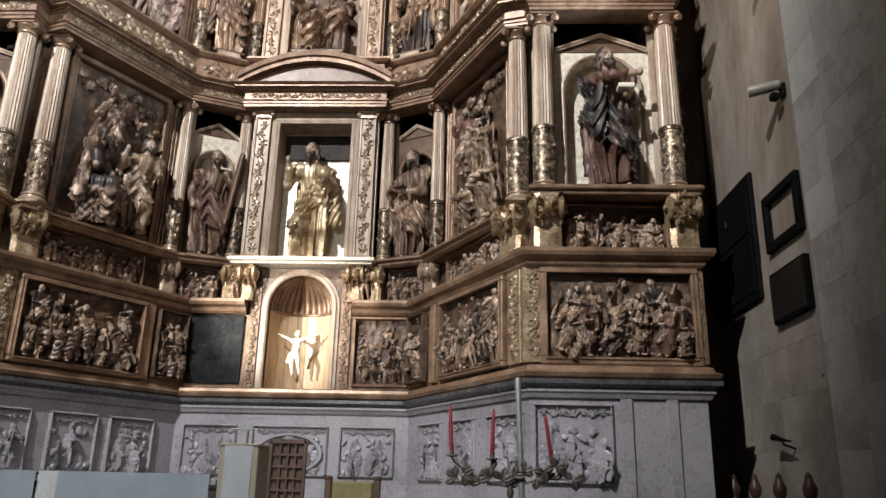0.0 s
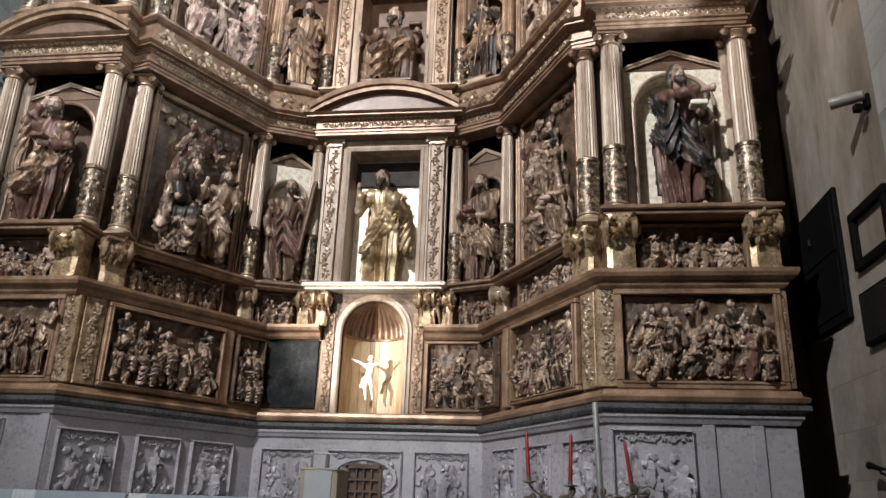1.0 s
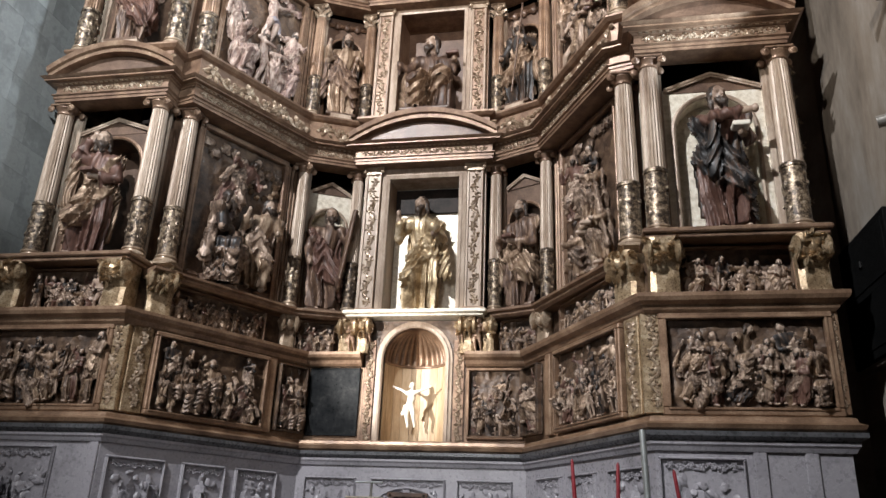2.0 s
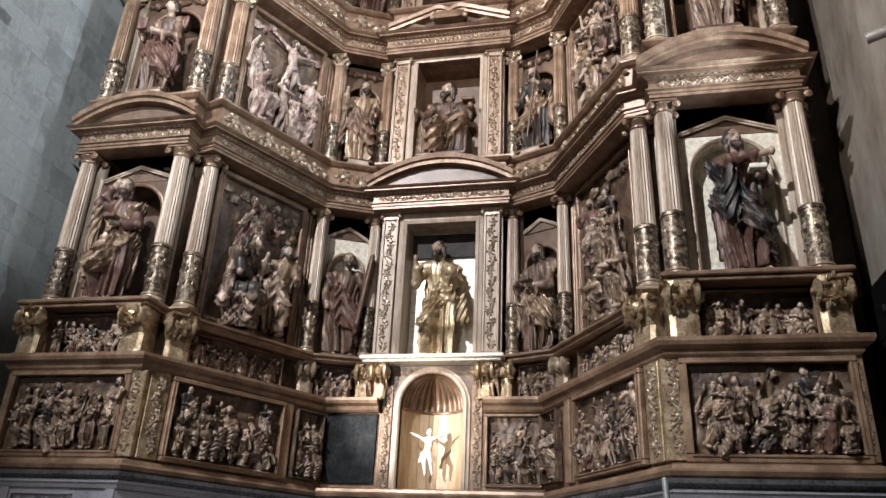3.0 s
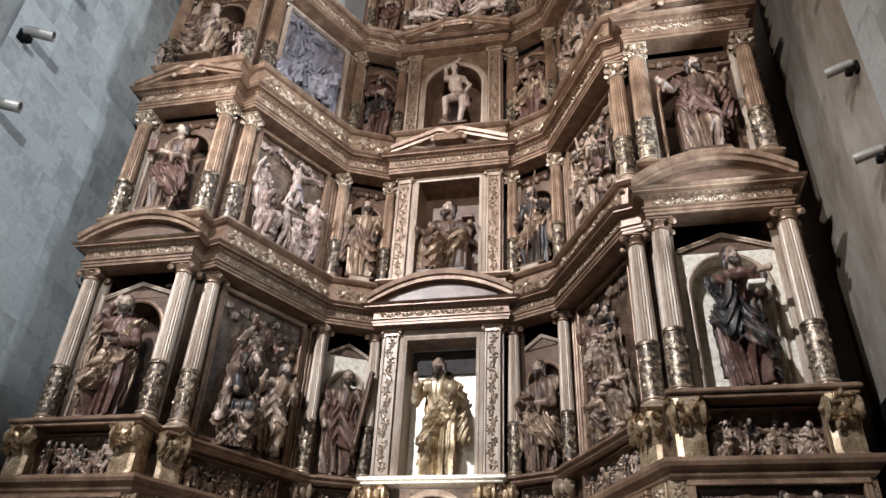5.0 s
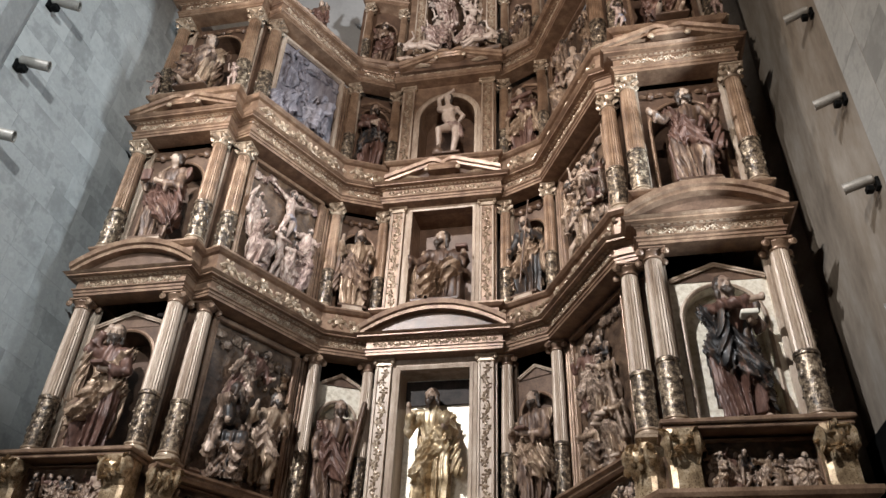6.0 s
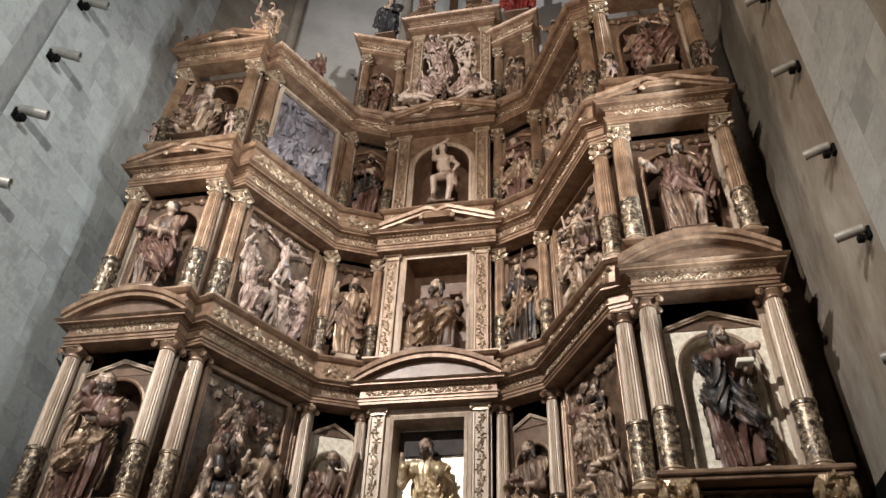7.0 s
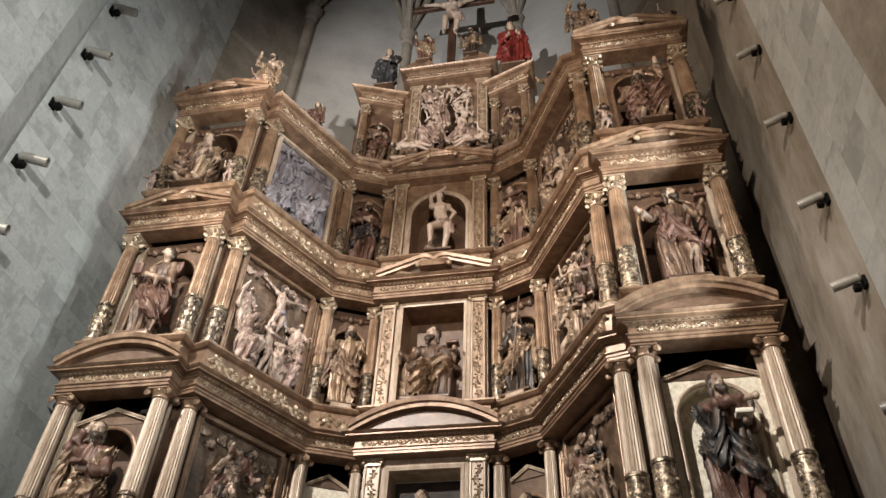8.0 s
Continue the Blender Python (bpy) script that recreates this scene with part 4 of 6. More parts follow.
def pediment(m, w, h, d, style, label, material=None):
    """A pediment w wide: segmental, triangular or small; its foot at z = 0, its face at y = 0, d deep."""
    t = thing("pediment", m, label, "pediment", "pediments of the altarpiece")
    n = {"round": 20, "scroll": 40}.get(style, 2)
    top = []
    for k in range(n + 1):
        x = -w / 2 + w * k / n
        s = 2 * x / w
        z = h * 0.74 * (1 - s * s) if style == "round" else h * 0.85 * (1 - abs(s))
        if style == "scroll" and abs(s) < 0.3:
            # the gable breaks into two peaks with a sagging curve between them
            z = h * (0.595 + 0.16 * math.sin(math.pi * abs(s) / 0.3) - 0.12 * math.cos(math.pi * s / 0.6))
        top.append((x, z))
    th = {"round": 0.26, "scroll": 0.24}.get(style, 0.15) * h + 0.015
    bm = bmesh.new()
    rings = []
    for x, z in top:
        prof = [(0.35 * d, 0), (-0.05, 0), (-0.06, th * 0.4), (-0.10, th * 0.5), (-0.12, th), (0.35 * d, th)]
        rings.append([bm.verts.new((x, y * min(1, d * 3), z + q)) for y, q in prof])
    loft(bm, rings)
    part("raking_cornice", bm, material or GILT, t)
    bm = bmesh.new()
    f = [bm.verts.new((x * 0.97, 0.07 * min(1, d * 3), z + 0.01)) for x, z in top]
    g = [bm.verts.new((x * 0.97, d, z + 0.01)) for x, z in top]
    bm.faces.new(f)
    bm.faces.new(g)
    for i in range(len(f)):
        j = (i + 1) % len(f)
        bm.faces.new((f[i], f[j], g[j], g[i]))
    part("tympanum", bm, WOOD, t)
    if style == "scroll":
        # a small curled cartouche under the sag, leaves along the slopes
        bm = bmesh.new()
        rings = []
        for q in range(13):
            x = -1 + q / 6
            y = -0.05 - 0.07 * math.sqrt(max(0.0, 1 - x * x))
            zz = h * (0.30 + 0.10 * x * x)
            rings.append([bm.verts.new((x * 0.13 * w, yy, zz + h * dz)) for yy, dz in ((y, 0.0), (y - 0.02, 0.07), (y - 0.005, 0.18), (y - 0.03, 0.26), (0.1, 0.26), (0.1, 0.0))])
        loft(bm, rings)
        part("cartouche", bm, GILT, t, "gilded scroll cartouche", smooth=True)
        for s in (-1, 1):
            bm = bmesh.new()
            blob(bm, (s * w * 0.135, -0.09, h * 0.40), (0.05, 0.035, 0.05), 0, 12, 8)
            part("volute", bm, ORNAMENT, t, smooth=True)
            bm = bmesh.new()
            leaf(bm, (s * w * 0.2, 0.04, h * 0.22), w * 0.2, h * 0.3, 0.12 if s > 0 else math.pi - 0.12, 0.04)
            part("acanthus_leaf", bm, ORNAMENT, t, smooth=True)
    return t


def frame_bar(bm, w, z0, z1, y, t):
    """A moulded rectangular frame round w by z0..z1, t wide, its face at y."""
    for x0, x1, a, b in ((-w / 2 - t, w / 2 + t, z1, z1 + t), (-w / 2 - t, w / 2 + t, z0 - t, z0), (-w / 2 - t, -w / 2, z0, z1), (w / 2, w / 2 + t, z0, z1)):
        box(bm, x0, x1, y - 0.05, y + 0.03, a, b, 0.012)
    q = t * 0.35
    for x0, x1, a, b in ((-w / 2 - q, w / 2 + q, z1, z1 + q), (-w / 2 - q, w / 2 + q, z0 - q, z0), (-w / 2 - q, -w / 2, z0, z1), (w / 2, w / 2 + q, z0, z1)):
        box(bm, x0, x1, y - 0.065, y - 0.045, a, b, 0.006)


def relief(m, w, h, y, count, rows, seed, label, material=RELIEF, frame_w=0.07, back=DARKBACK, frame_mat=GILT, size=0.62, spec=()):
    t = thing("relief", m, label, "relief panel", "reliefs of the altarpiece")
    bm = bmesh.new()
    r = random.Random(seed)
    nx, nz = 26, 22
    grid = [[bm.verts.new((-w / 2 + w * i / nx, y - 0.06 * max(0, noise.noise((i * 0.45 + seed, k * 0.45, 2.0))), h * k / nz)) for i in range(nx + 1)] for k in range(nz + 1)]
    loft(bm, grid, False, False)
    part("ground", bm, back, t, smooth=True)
    bm = bmesh.new()
    frame_bar(bm, w, 0, h, y - 0.04, frame_w)
    part("frame", bm, frame_mat, t)
    if h > 1.5:
        # clouds above the heads
        for k in range(9):
            bm = bmesh.new()
            x = (-0.44 + 0.11 * k) * w
            blob(bm, (x, y - 0.02, h * r.uniform(0.84, 0.95)), (0.085 * w * r.uniform(0.6, 1), 0.06, 0.035 * h), r.uniform(-0.4, 0.4), 14, 8, 0.6)
            part("carved_cloud", bm, material, t, smooth=True)
        # rocky ground at the foot
        for k in range(5):
            bm = bmesh.new()
            blob(bm, ((-0.4 + 0.2 * k) * w, y + 0.02, 0.02 * h), (0.14 * w, 0.13, h * r.uniform(0.03, 0.06)), 0, 16, 8, 0.5)
            part("carved_rock", bm, WOOD, t, smooth=True)
    if count:
        crowd(t, w * 0.94, h, y, count, rows, material, seed, size=size)
    placed(t, spec, y, material)
    return t


def placed(parent, spec, y, material):
    """Figures of a composed relief: variant, arms, seated, bare, x, z, height, tilt, turn."""
    for v, arms, seated, bare, x, z, s, tilt, turn in spec:
        me = figure_mesh(seed=v, arms=arms, step=1 / 64, material=material, seated=seated, bare=bare, lean=0.05, hs=1.08)
        ob = new("carved_figure", me)
        ob.parent = parent
        ob.matrix_local = pose(x, y - 0.06 * s, z, 4, tilt, turn) @ Matrix.Diagonal((s, s * 0.85, s, 1))


def statue(m, h, seed, arms, label, material=POLY, **kw):
    kw.setdefault("foot", "base")
    ob = carving("statue", h, m, seed=seed, arms=arms, material=material, step=kw.pop("step", 1 / 90), hs=1.12, **kw)
    ob.matrix_world = ob.matrix_world @ Matrix.Diagonal((0.9, 0.92, 1, 1))
    return tagged(ob, label, "statue", "statues of the altarpiece")


def console(m, w, h, d, seed, gold=GOLDLEAF):
    """Gilded scroll bracket below a column."""
    t = thing("console", m, "gilded carved scroll bracket below a column", "bracket", "brackets below the columns")
    bm = bmesh.new()
    rings = []
    for s, o in ((0, 0.82), (0.07, 0.82), (0.09, 0.66), (0.45, 0.62), (0.58, 0.72), (0.74, 0.95), (0.9, 1.0), (1.0, 1.0)):
        rings.append([bm.verts.new((x * w / 2, y, s * h)) for x, y in ((-1, 0.1), (-1, -d * o), (-0.6, -d * o - 0.02), (0.6, -d * o - 0.02), (1, -d * o), (1, 0.1))])
    loft(bm, rings)
    body = part("body", bm, gold, t)
    bm = bmesh.new()
    r = random.Random(seed)
    for s in (-1, 1):
        for k, q in ((0, 0.11), (1, 0.075), (2, 0.04)):
            blob(bm, (s * w * 0.5, -d * 0.8, h * 0.78), (0.05 + 0.012 * k, q * 1.1, q * 1.2), 0, 10, 8)
    for k in range(34):
        leaf(bm, (r.uniform(-0.5, 0.5) * w, -d * r.uniform(0.9, 1.06), h * r.uniform(0.58, 0.95)), r.uniform(0.07, 0.13), r.uniform(0.04, 0.07), r.uniform(0, 6.28), 0.035)
    blob(bm, (0, -d * 1.02, h * 0.78), (0.055, 0.05, 0.075), 0, 10, 8, 0.3)
    for k in range(5):
        leaf(bm, ((k - 2) * w * 0.2, -d * 0.5, h * 0.38), h * 0.42, w * 0.24, math.pi / 2 + (2 - k) * 0.12, 0.05)
    part("carved_foliage", bm, gold, body, "gilded acanthus and volutes", smooth=True)
    return t

# ---- marble plinth ----
BASE = mirrored([(-4.84, 9.6), (-4.84, 7.86), (-3.05, 7.86), (-1.60, 10.38)])
PRED = mirrored([(-4.86, 9.6), (-4.86, 7.86), (-3.05, 7.86), (-1.62, 10.36)])
plinth = thing("marble_plinth", pose(0, 0, 0.6), "grey veined marble plinth with low reliefs under the altarpiece", "plinth")
bm = bmesh.new()
sweep(bm, [(-0.4, 0), (0.12, 0), (0.12, 0.16), (0.05, 0.2), (0.0, 0.2), (0.0, 1.84), (-0.4, 1.84)], BASE)
part("body", bm, MARBLE, plinth)
runs("moulding", [(-0.4, 1.84), (0.03, 1.84), (0.05, 1.88), (0.07, 1.9), (0.07, 1.93), (-0.4, 1.93)], BASE, MARBLE, plinth)
runs("dark_cornice", [(-0.4, 1.93), (0.06, 1.93), (0.10, 1.96), (0.13, 1.975), (0.13, 2.02), (-0.4, 2.02)], BASE, BLACKMARBLE, plinth, "dark polished marble cornice")


def marble_relief(m, w, h, seed, round_field=False):
    t = thing("marble_relief", m, "low relief carved in grey marble on the plinth", "relief panel", "marble reliefs of the plinth")
    bm = bmesh.new()
    frame_bar(bm, w, 0, h, 0.022, 0.025)
    part("frame", bm, MARBLE, t)
    if round_field:
        bm = bmesh.new()
        rings = []
        for k in range(33):
            a = math.pi * 2 * k / 32
            rings.append([bm.verts.new((q * 0.46 * w * math.cos(a), y, h * 0.45 + q * 0.42 * h * math.sin(a))) for q, y in ((1, -0.004), (1, -0.05), (0.9, -0.05), (0.9, -0.004))])
        loft(bm, rings, False, True)
        part("round_moulding", bm, MARBLE, t)
    bm = bmesh.new()
    r = random.Random(seed)
    scroll(bm, -w * 0.45, w * 0.45, h * 0.84, h * 0.98, -0.012, seed, 1.3)
    for k in range(26):
        u = r.random()
        blob(bm, (r.uniform(-0.45, 0.45) * w, -0.006, h * (r.uniform(0.02, 0.14) if u < 0.4 else r.uniform(0.2, 0.8))), (r.uniform(0.03, 0.07), 0.025, r.uniform(0.02, 0.05)), r.uniform(-1.5, 1.5), 9, 6, 0.6)
    part("carved_ornament", bm, MARBLE, t, smooth=True)
    crowd(t, w * 0.74, h * 0.84, 0.012, 3 + int(w * 2.5), 2, MARBLE, seed, flat=0.24, size=0.66)
    return t


def on_segment(a, b, s, out=0.0, z=0.0):
    a, b = Vector(a), Vector(b)
    d = (b - a)
    p = a + d * s
    n = Vector((d.y, -d.x)).normalized()
    return pose(p.x + n.x * out, p.y + n.y * out, z, 0, 0, math.degrees(math.atan2(d.y, d.x)))


for k, (x, w) in enumerate(((-1.10, 0.70), (0.0, 1.0), (1.05, 0.70))):
    marble_relief(pose(x, 10.375, 1.64), w, 0.62, 40 + k, k == 1)
for q, (a, b) in enumerate(((BASE[2], BASE[3]), (BASE[4], BASE[5]))):
    for s, w in ((0.16, 0.7), (0.48, 0.58), (0.76, 0.62)):
        marble_relief(on_segment(a, b, s if q == 0 else 1.0 - s, 0.006, 1.62), w, 0.66, int(60 + 10 * s) + q, False)
marble_relief(pose(-4.0, 7.935, 1.62), 0.75, 0.74, 71)
marble_relief(pose(3.48, 7.775, 1.62), 0.76, 0.74, 73)
# polished strips between the reliefs
for x in (4.02, 4.48, -3.12, -4.5):
    s = thing("marble_strip", pose(x, 7.852 - (0.08 if x > 0 else -0.08), 0.8), "smooth upright strip of grey marble on the plinth", "marble strip", "strips of the plinth")
    bm = bmesh.new()
    box(bm, -0.06, 0.06, -0.02, 0.05, 0, 1.64, 0.008)
    part("strip", bm, MARBLE, s)

# ---- predella ----
low = thing("predella_step", pose(0, 0, 2.62), "gilded wooden base moulding on the marble plinth", "moulding")
runs("moulding", [(-0.4, 0), (0.04, 0), (0.10, 0.03), (0.12, 0.07), (0.06, 0.10), (0.05, 0.14), (0.0, 0.16), (-0.4, 0.16)], PRED, HONEY, low)
body = thing("predella", pose(0, 0, 2.78), "honey coloured wooden predella carrying the lowest reliefs", "predella")
gap = 0.72
PBODY = mirrored([(-4.84, 9.6), (-4.84, 7.95), (-3.02, 7.95), (-1.58, 10.44), (-gap, 10.44)])
for pts in (PBODY[:5], PBODY[5:]):
    bm = bmesh.new()
    sweep(bm, [(-0.3, 0), (0, 0), (0, 1.05), (-0.3, 1.05)], pts)
    part("body", bm, HONEY, body)
up = thing("predella_cornice", pose(0, 0, 3.82), "gilded moulded cornice over the predella", "cornice")
CUP = [(-0.4, 0), (0.02, 0), (0.05, 0.03), (0.07, 0.08), (0.13, 0.11), (0.15, 0.15), (0.15, 0.19), (-0.4, 0.19)]
for pts in (PRED[:4] + [(-0.76, 10.36)], [(0.76, 10.36)] + PRED[4:]):
    runs("cornice", CUP, pts, HONEY, up)

for s in (-1, 1):
    relief(pose(s * 4.0, 7.93 - s * 0.08, 2.86), 1.52, 0.90, 0.0, 8, 2, 11 + s, "crowded carved scene in dark gilded relief, in the predella", frame_w=0.08, frame_mat=HONEY, size=0.68)
    for x in (3.1, 4.84):
        p = thing("predella_post", pose(s * x, 7.93 - s * 0.08, 2.80), "gilded panelled post framing the predella relief", "post", "posts of the predella")
        bm = bmesh.new()
        w = 0.12 if x < 4 else 0.06
        box(bm, -w, w, -0.06, 0.05, 0, 1.03, 0.008)
        part("post", bm, GOLDLEAF if x < 4 else HONEY, p)
        bm = bmesh.new()
        scroll(bm, -w * 0.7, w * 0.7, 0.06, 0.98, -0.064, 5, 1.2)
        part("carved_ornament", bm, ORNAMENT, p)
for q, (a, b) in enumerate(((PBODY[2], PBODY[3]), (PBODY[6], PBODY[7]))):
    s = (0.415, 0.625)[q]
    relief(on_segment(a, b, s, 0.02, 2.86), (1.60, 1.46)[q], 0.90, 0.0, 8, 3, 21 + q, "crowded carved scene in dark gilded relief, on the slanting predella", frame_w=0.06, frame_mat=HONEY, size=0.58)
    p = thing("predella_post", on_segment(a, b, (0.057, 0.948)[q], 0.03, 2.80), "gilded punched corner panel of the predella", "post", "posts of the predella")
    bm = bmesh.new()
    box(bm, -0.13, 0.13, -0.03, 0.05, 0, 1.03, 0.008)
    panel = part("post", bm, GOLDLEAF, p)
    bm = bmesh.new()
    scroll(bm, -0.10, 0.10, 0.06, 0.98, -0.032, 9 + q, 1.2)
    part("carved_ornament", bm, ORNAMENT, panel)
    p = thing("predella_post", on_segment(a, b, (0.745, 0.29)[q], 0.03, 2.80), "plain honey coloured wooden post between two reliefs", "post", "posts of the predella")
    bm = bmesh.new()
    box(bm, -0.07, 0.07, -0.05, 0.05, 0, 1.03, 0.008)
    part("post", bm, HONEY, p)
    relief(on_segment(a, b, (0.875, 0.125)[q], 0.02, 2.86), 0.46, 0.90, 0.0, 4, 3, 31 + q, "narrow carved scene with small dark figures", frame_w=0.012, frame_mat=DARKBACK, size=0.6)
relief(pose(1.17, 10.43, 2.86), 0.70, 0.90, 0.0, 6, 3, 36, "carved scene with small figures in grey-brown relief", frame_w=0.04, frame_mat=HONEY, size=0.42)
pic = thing("painting", pose(-1.17, 10.40, 2.84), "blackened old painted panel in the predella", "painting")
bm = bmesh.new()
box(bm, -0.38, 0.38, 0, 0.03, 0, 0.97, 0.005)
part("panel", bm, PAINTING, pic)

# shell niche with the crucifix: half-round hollow, boards below, ribbed shell above
shell = thing("shell_niche", pose(0, 10.42, 2.72), "arched gilded niche with a scallop shell vault", "niche")
SR, SZ = 0.46, 1.22
line = arch_line(2 * SR, 0.0, SZ + SR, True)
outline = [(-0.74, 0), (-0.74, 1.79), (0.74, 1.79), (0.74, 0)] + list(reversed(line))
bm = bmesh.new()
loft(bm, [[bm.verts.new((x, y, z)) for x, z in outline] for y in (0.0, 0.06)])
part("wall", bm, DARKBACK, shell, "dark carved spandrels")
bm = bmesh.new()
rings = []
for x, z in line:
    u = Vector((x, max(0.0, z - SZ))).normalized() if z > SZ else Vector((-1 if x < 0 else 1, 0))
    rings.append([bm.verts.new((x + u.x * o, y, z + u.y * o)) for o, y in ((0.0, 0.05), (0.0, -0.035), (0.02, -0.05), (0.05, -0.05), (0.055, -0.03), (0.10, -0.02), (0.10, 0.0))])
loft(bm, rings)
part("niche_frame", bm, PALE, shell)
RIBS = 15


def shell_radius(a, f):
    return SR * (1.03 - 0.09 * abs(math.sin(a * RIBS)) ** 0.8 * math.cos(f) ** 0.4)


bm = bmesh.new()
rows = []
for j in range(13):
    f = math.pi / 2 * j / 12
    rows.append([bm.verts.new((shell_radius(math.pi * k / 180, f) * math.cos(math.pi * k / 180) * math.cos(f), 0.06 + 0.95 * shell_radius(math.pi * k / 180, f) * math.sin(math.pi * k / 180) * math.cos(f), SZ + SR * math.sin(f))) for k in range(181)])
loft(bm, rows, False, False)
part("scallop_vault", bm, HONEY, shell, "ribbed gilded scallop shell", smooth=True)
bm = bmesh.new()
rings = []
for k in range(25):
    u = Vector((math.cos(math.pi * k / 24), 0.95 * math.sin(math.pi * k / 24)))
    rings.append([bm.verts.new((u.x * q, 0.06 + u.y * q, SZ + z)) for q, z in ((0.47, -0.045), (0.435, -0.035), (0.43, -0.012), (0.44, 0.0), (0.47, 0.0))])
loft(bm, rings)
part("ledge", bm, HONEY, shell)
for k in range(10):
    bm = bmesh.new()
    angles = [math.pi * (k + q) / 10 for q in (0.02, 0.2, 0.5, 0.8, 0.98)]
    loft(bm, [[bm.verts.new((q * math.cos(t), 0.06 + 0.95 * q * math.sin(t), z)) for q, z in ((0.452, 0.02), (0.452, SZ - 0.03), (0.48, SZ - 0.03), (0.48, 0.02))] for t in angles])
    part("board", bm, PALEBOARD, shell)
bm = bmesh.new()
box(bm, -0.52, 0.52, -0.03, 0.54, 0.0, 0.02, 0.004)
part("sill", bm, HONEY, shell)
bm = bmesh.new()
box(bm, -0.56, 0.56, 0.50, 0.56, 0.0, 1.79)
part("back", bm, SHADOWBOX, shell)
for s in (-1, 1):
    bm = bmesh.new()
    box(bm, s * 0.655 - 0.075, s * 0.655 + 0.075, -0.02, 0.0, 0.02, 1.5, 0.004)
    jamb = part("jamb", bm, GILT, shell)
    bm = bmesh.new()
    scroll(bm, s * 0.655 - 0.06, s * 0.655 + 0.06, 0.04, 1.48, -0.032, 77, 1.2)
    part("carved_ornament", bm, ORNAMENT, jamb, "gilded candelabra relief")
cruc = carving("crucifix_figure", 0.66, pose(-0.06, 10.60, 2.98), seed=5, arms="cross", bare=True, step=1 / 70, material=IVORY)
tagged(cruc, "small ivory crucifix figure hanging in the shell niche", "crucifix")

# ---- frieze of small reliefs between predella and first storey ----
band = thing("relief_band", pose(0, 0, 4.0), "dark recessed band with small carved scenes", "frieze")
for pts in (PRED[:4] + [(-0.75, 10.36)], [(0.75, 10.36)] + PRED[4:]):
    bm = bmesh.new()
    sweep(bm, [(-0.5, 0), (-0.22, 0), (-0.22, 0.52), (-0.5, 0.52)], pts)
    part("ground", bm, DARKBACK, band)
for s in (-1, 1):
    relief(pose(s * 4.0, 8.06 - s * 0.08, 4.02), 1.15, 0.56, 0.0, 10, 1, 81 + s, "small dark carved scene between two brackets", frame_w=0.01, size=0.6)
for q, (a, b) in enumerate(((PRED[2], (-1.90, 9.95)), ((1.90, 9.95), PRED[5]))):
    relief(on_segment(a, b, 0.52 if q == 0 else 0.48, -0.16, 4.02), 1.75, 0.46, 0.0, 17, 1, 91 + q, "long low carved scene with many small figures", frame_w=0.01, size=0.6)
for q, (a, b) in enumerate((((-1.86, 10.1), (-1.12, 10.42)), ((1.12, 10.42), (1.86, 10.1)))):
    relief(on_segment(a, b, 0.5, -0.14, 4.02), 0.55, 0.46, 0.0, 6, 1, 95 + q, "small dark carved scene between two brackets", frame_w=0.01, size=0.6)
for s in (-1, 1):
    for x, y, a in ((4.73, 8.0, 0), (3.26, 8.0, 0), (2.98, 8.36, -40 * s)):
        console(pose(s * x, y - (s * 0.08 if x > 2.5 else 0), 4.0, 0, 0, a), 0.30, 0.63, 0.26, int(x * 10))
    for x, y, a in ((1.92, 10.2, -35 * s), (1.08, 10.5, -15 * s), (0.78, 10.44, 0)):
        console(pose(s * x, y - (s * 0.08 if x > 2.5 else 0), 4.0, 0, 0, a), 0.2, 0.52, 0.18, int(x * 10), ORNAMENT if x > 1.5 else GOLDLEAF)
    # winged child heads and small terms beside the shell arch
    for x in (0.93, 0.68):
        o = carving("carved_child", 0.50 if x > 0.8 else 0.36, pose(s * x, 10.30, 4.01 if x > 0.8 else 4.14), seed=int(x * 100), arms="book" if x > 0.8 else "down", bare=True, hs=1.3, material=GILT)
        tagged(o, "small gilded carved child holding up the ledge", "carving", "carved children")
# ledges of the first storey
for s in (-1, 1):
    t = thing("ledge", pose(s * 4.0, 8.06 - s * 0.08, 4.62), "dark gilded ledge carrying the outer columns", "ledge", "ledges of the first storey")
    bm = bmesh.new()
    box(bm, -0.92, 0.92, -0.32, 0.5, 0, 0.05, 0.01)
    box(bm, -0.95, 0.95, -0.36, 0.5, 0.05, 0.11, 0.015)
    part("slab", bm, GILT, t)
for pts in ([(-3.0, 8.16), (-1.83, 10.14), (-1.05, 10.46)], [(1.05, 10.46), (1.83, 10.14), (3.0, 8.16)]):
    t = thing("ledge", pose(0, 0, 4.51), "dark gilded ledge under the slanting bays", "ledge", "ledges of the first storey")
    bm = bmesh.new()
    sweep(bm, [(-0.5, 0), (0.08, 0), (0.12, 0.03), (0.12, 0.06), (0.17, 0.08), (0.17, 0.11), (-0.5, 0.11)], pts)
    part("slab", bm, GILT, t)
t = thing("ledge", pose(0, 10.47, 4.52), "gilded ledge under the central statue, its glint put into the colour", "ledge", "ledges of the first storey")
bm = bmesh.new()
box(bm, -1.02, 1.02, -0.30, 0.5, 0, 0.04, 0.01)
box(bm, -1.06, 1.06, -0.34, 0.5, 0.04, 0.10, 0.012)
part("slab", bm, GOLDBACK, t)

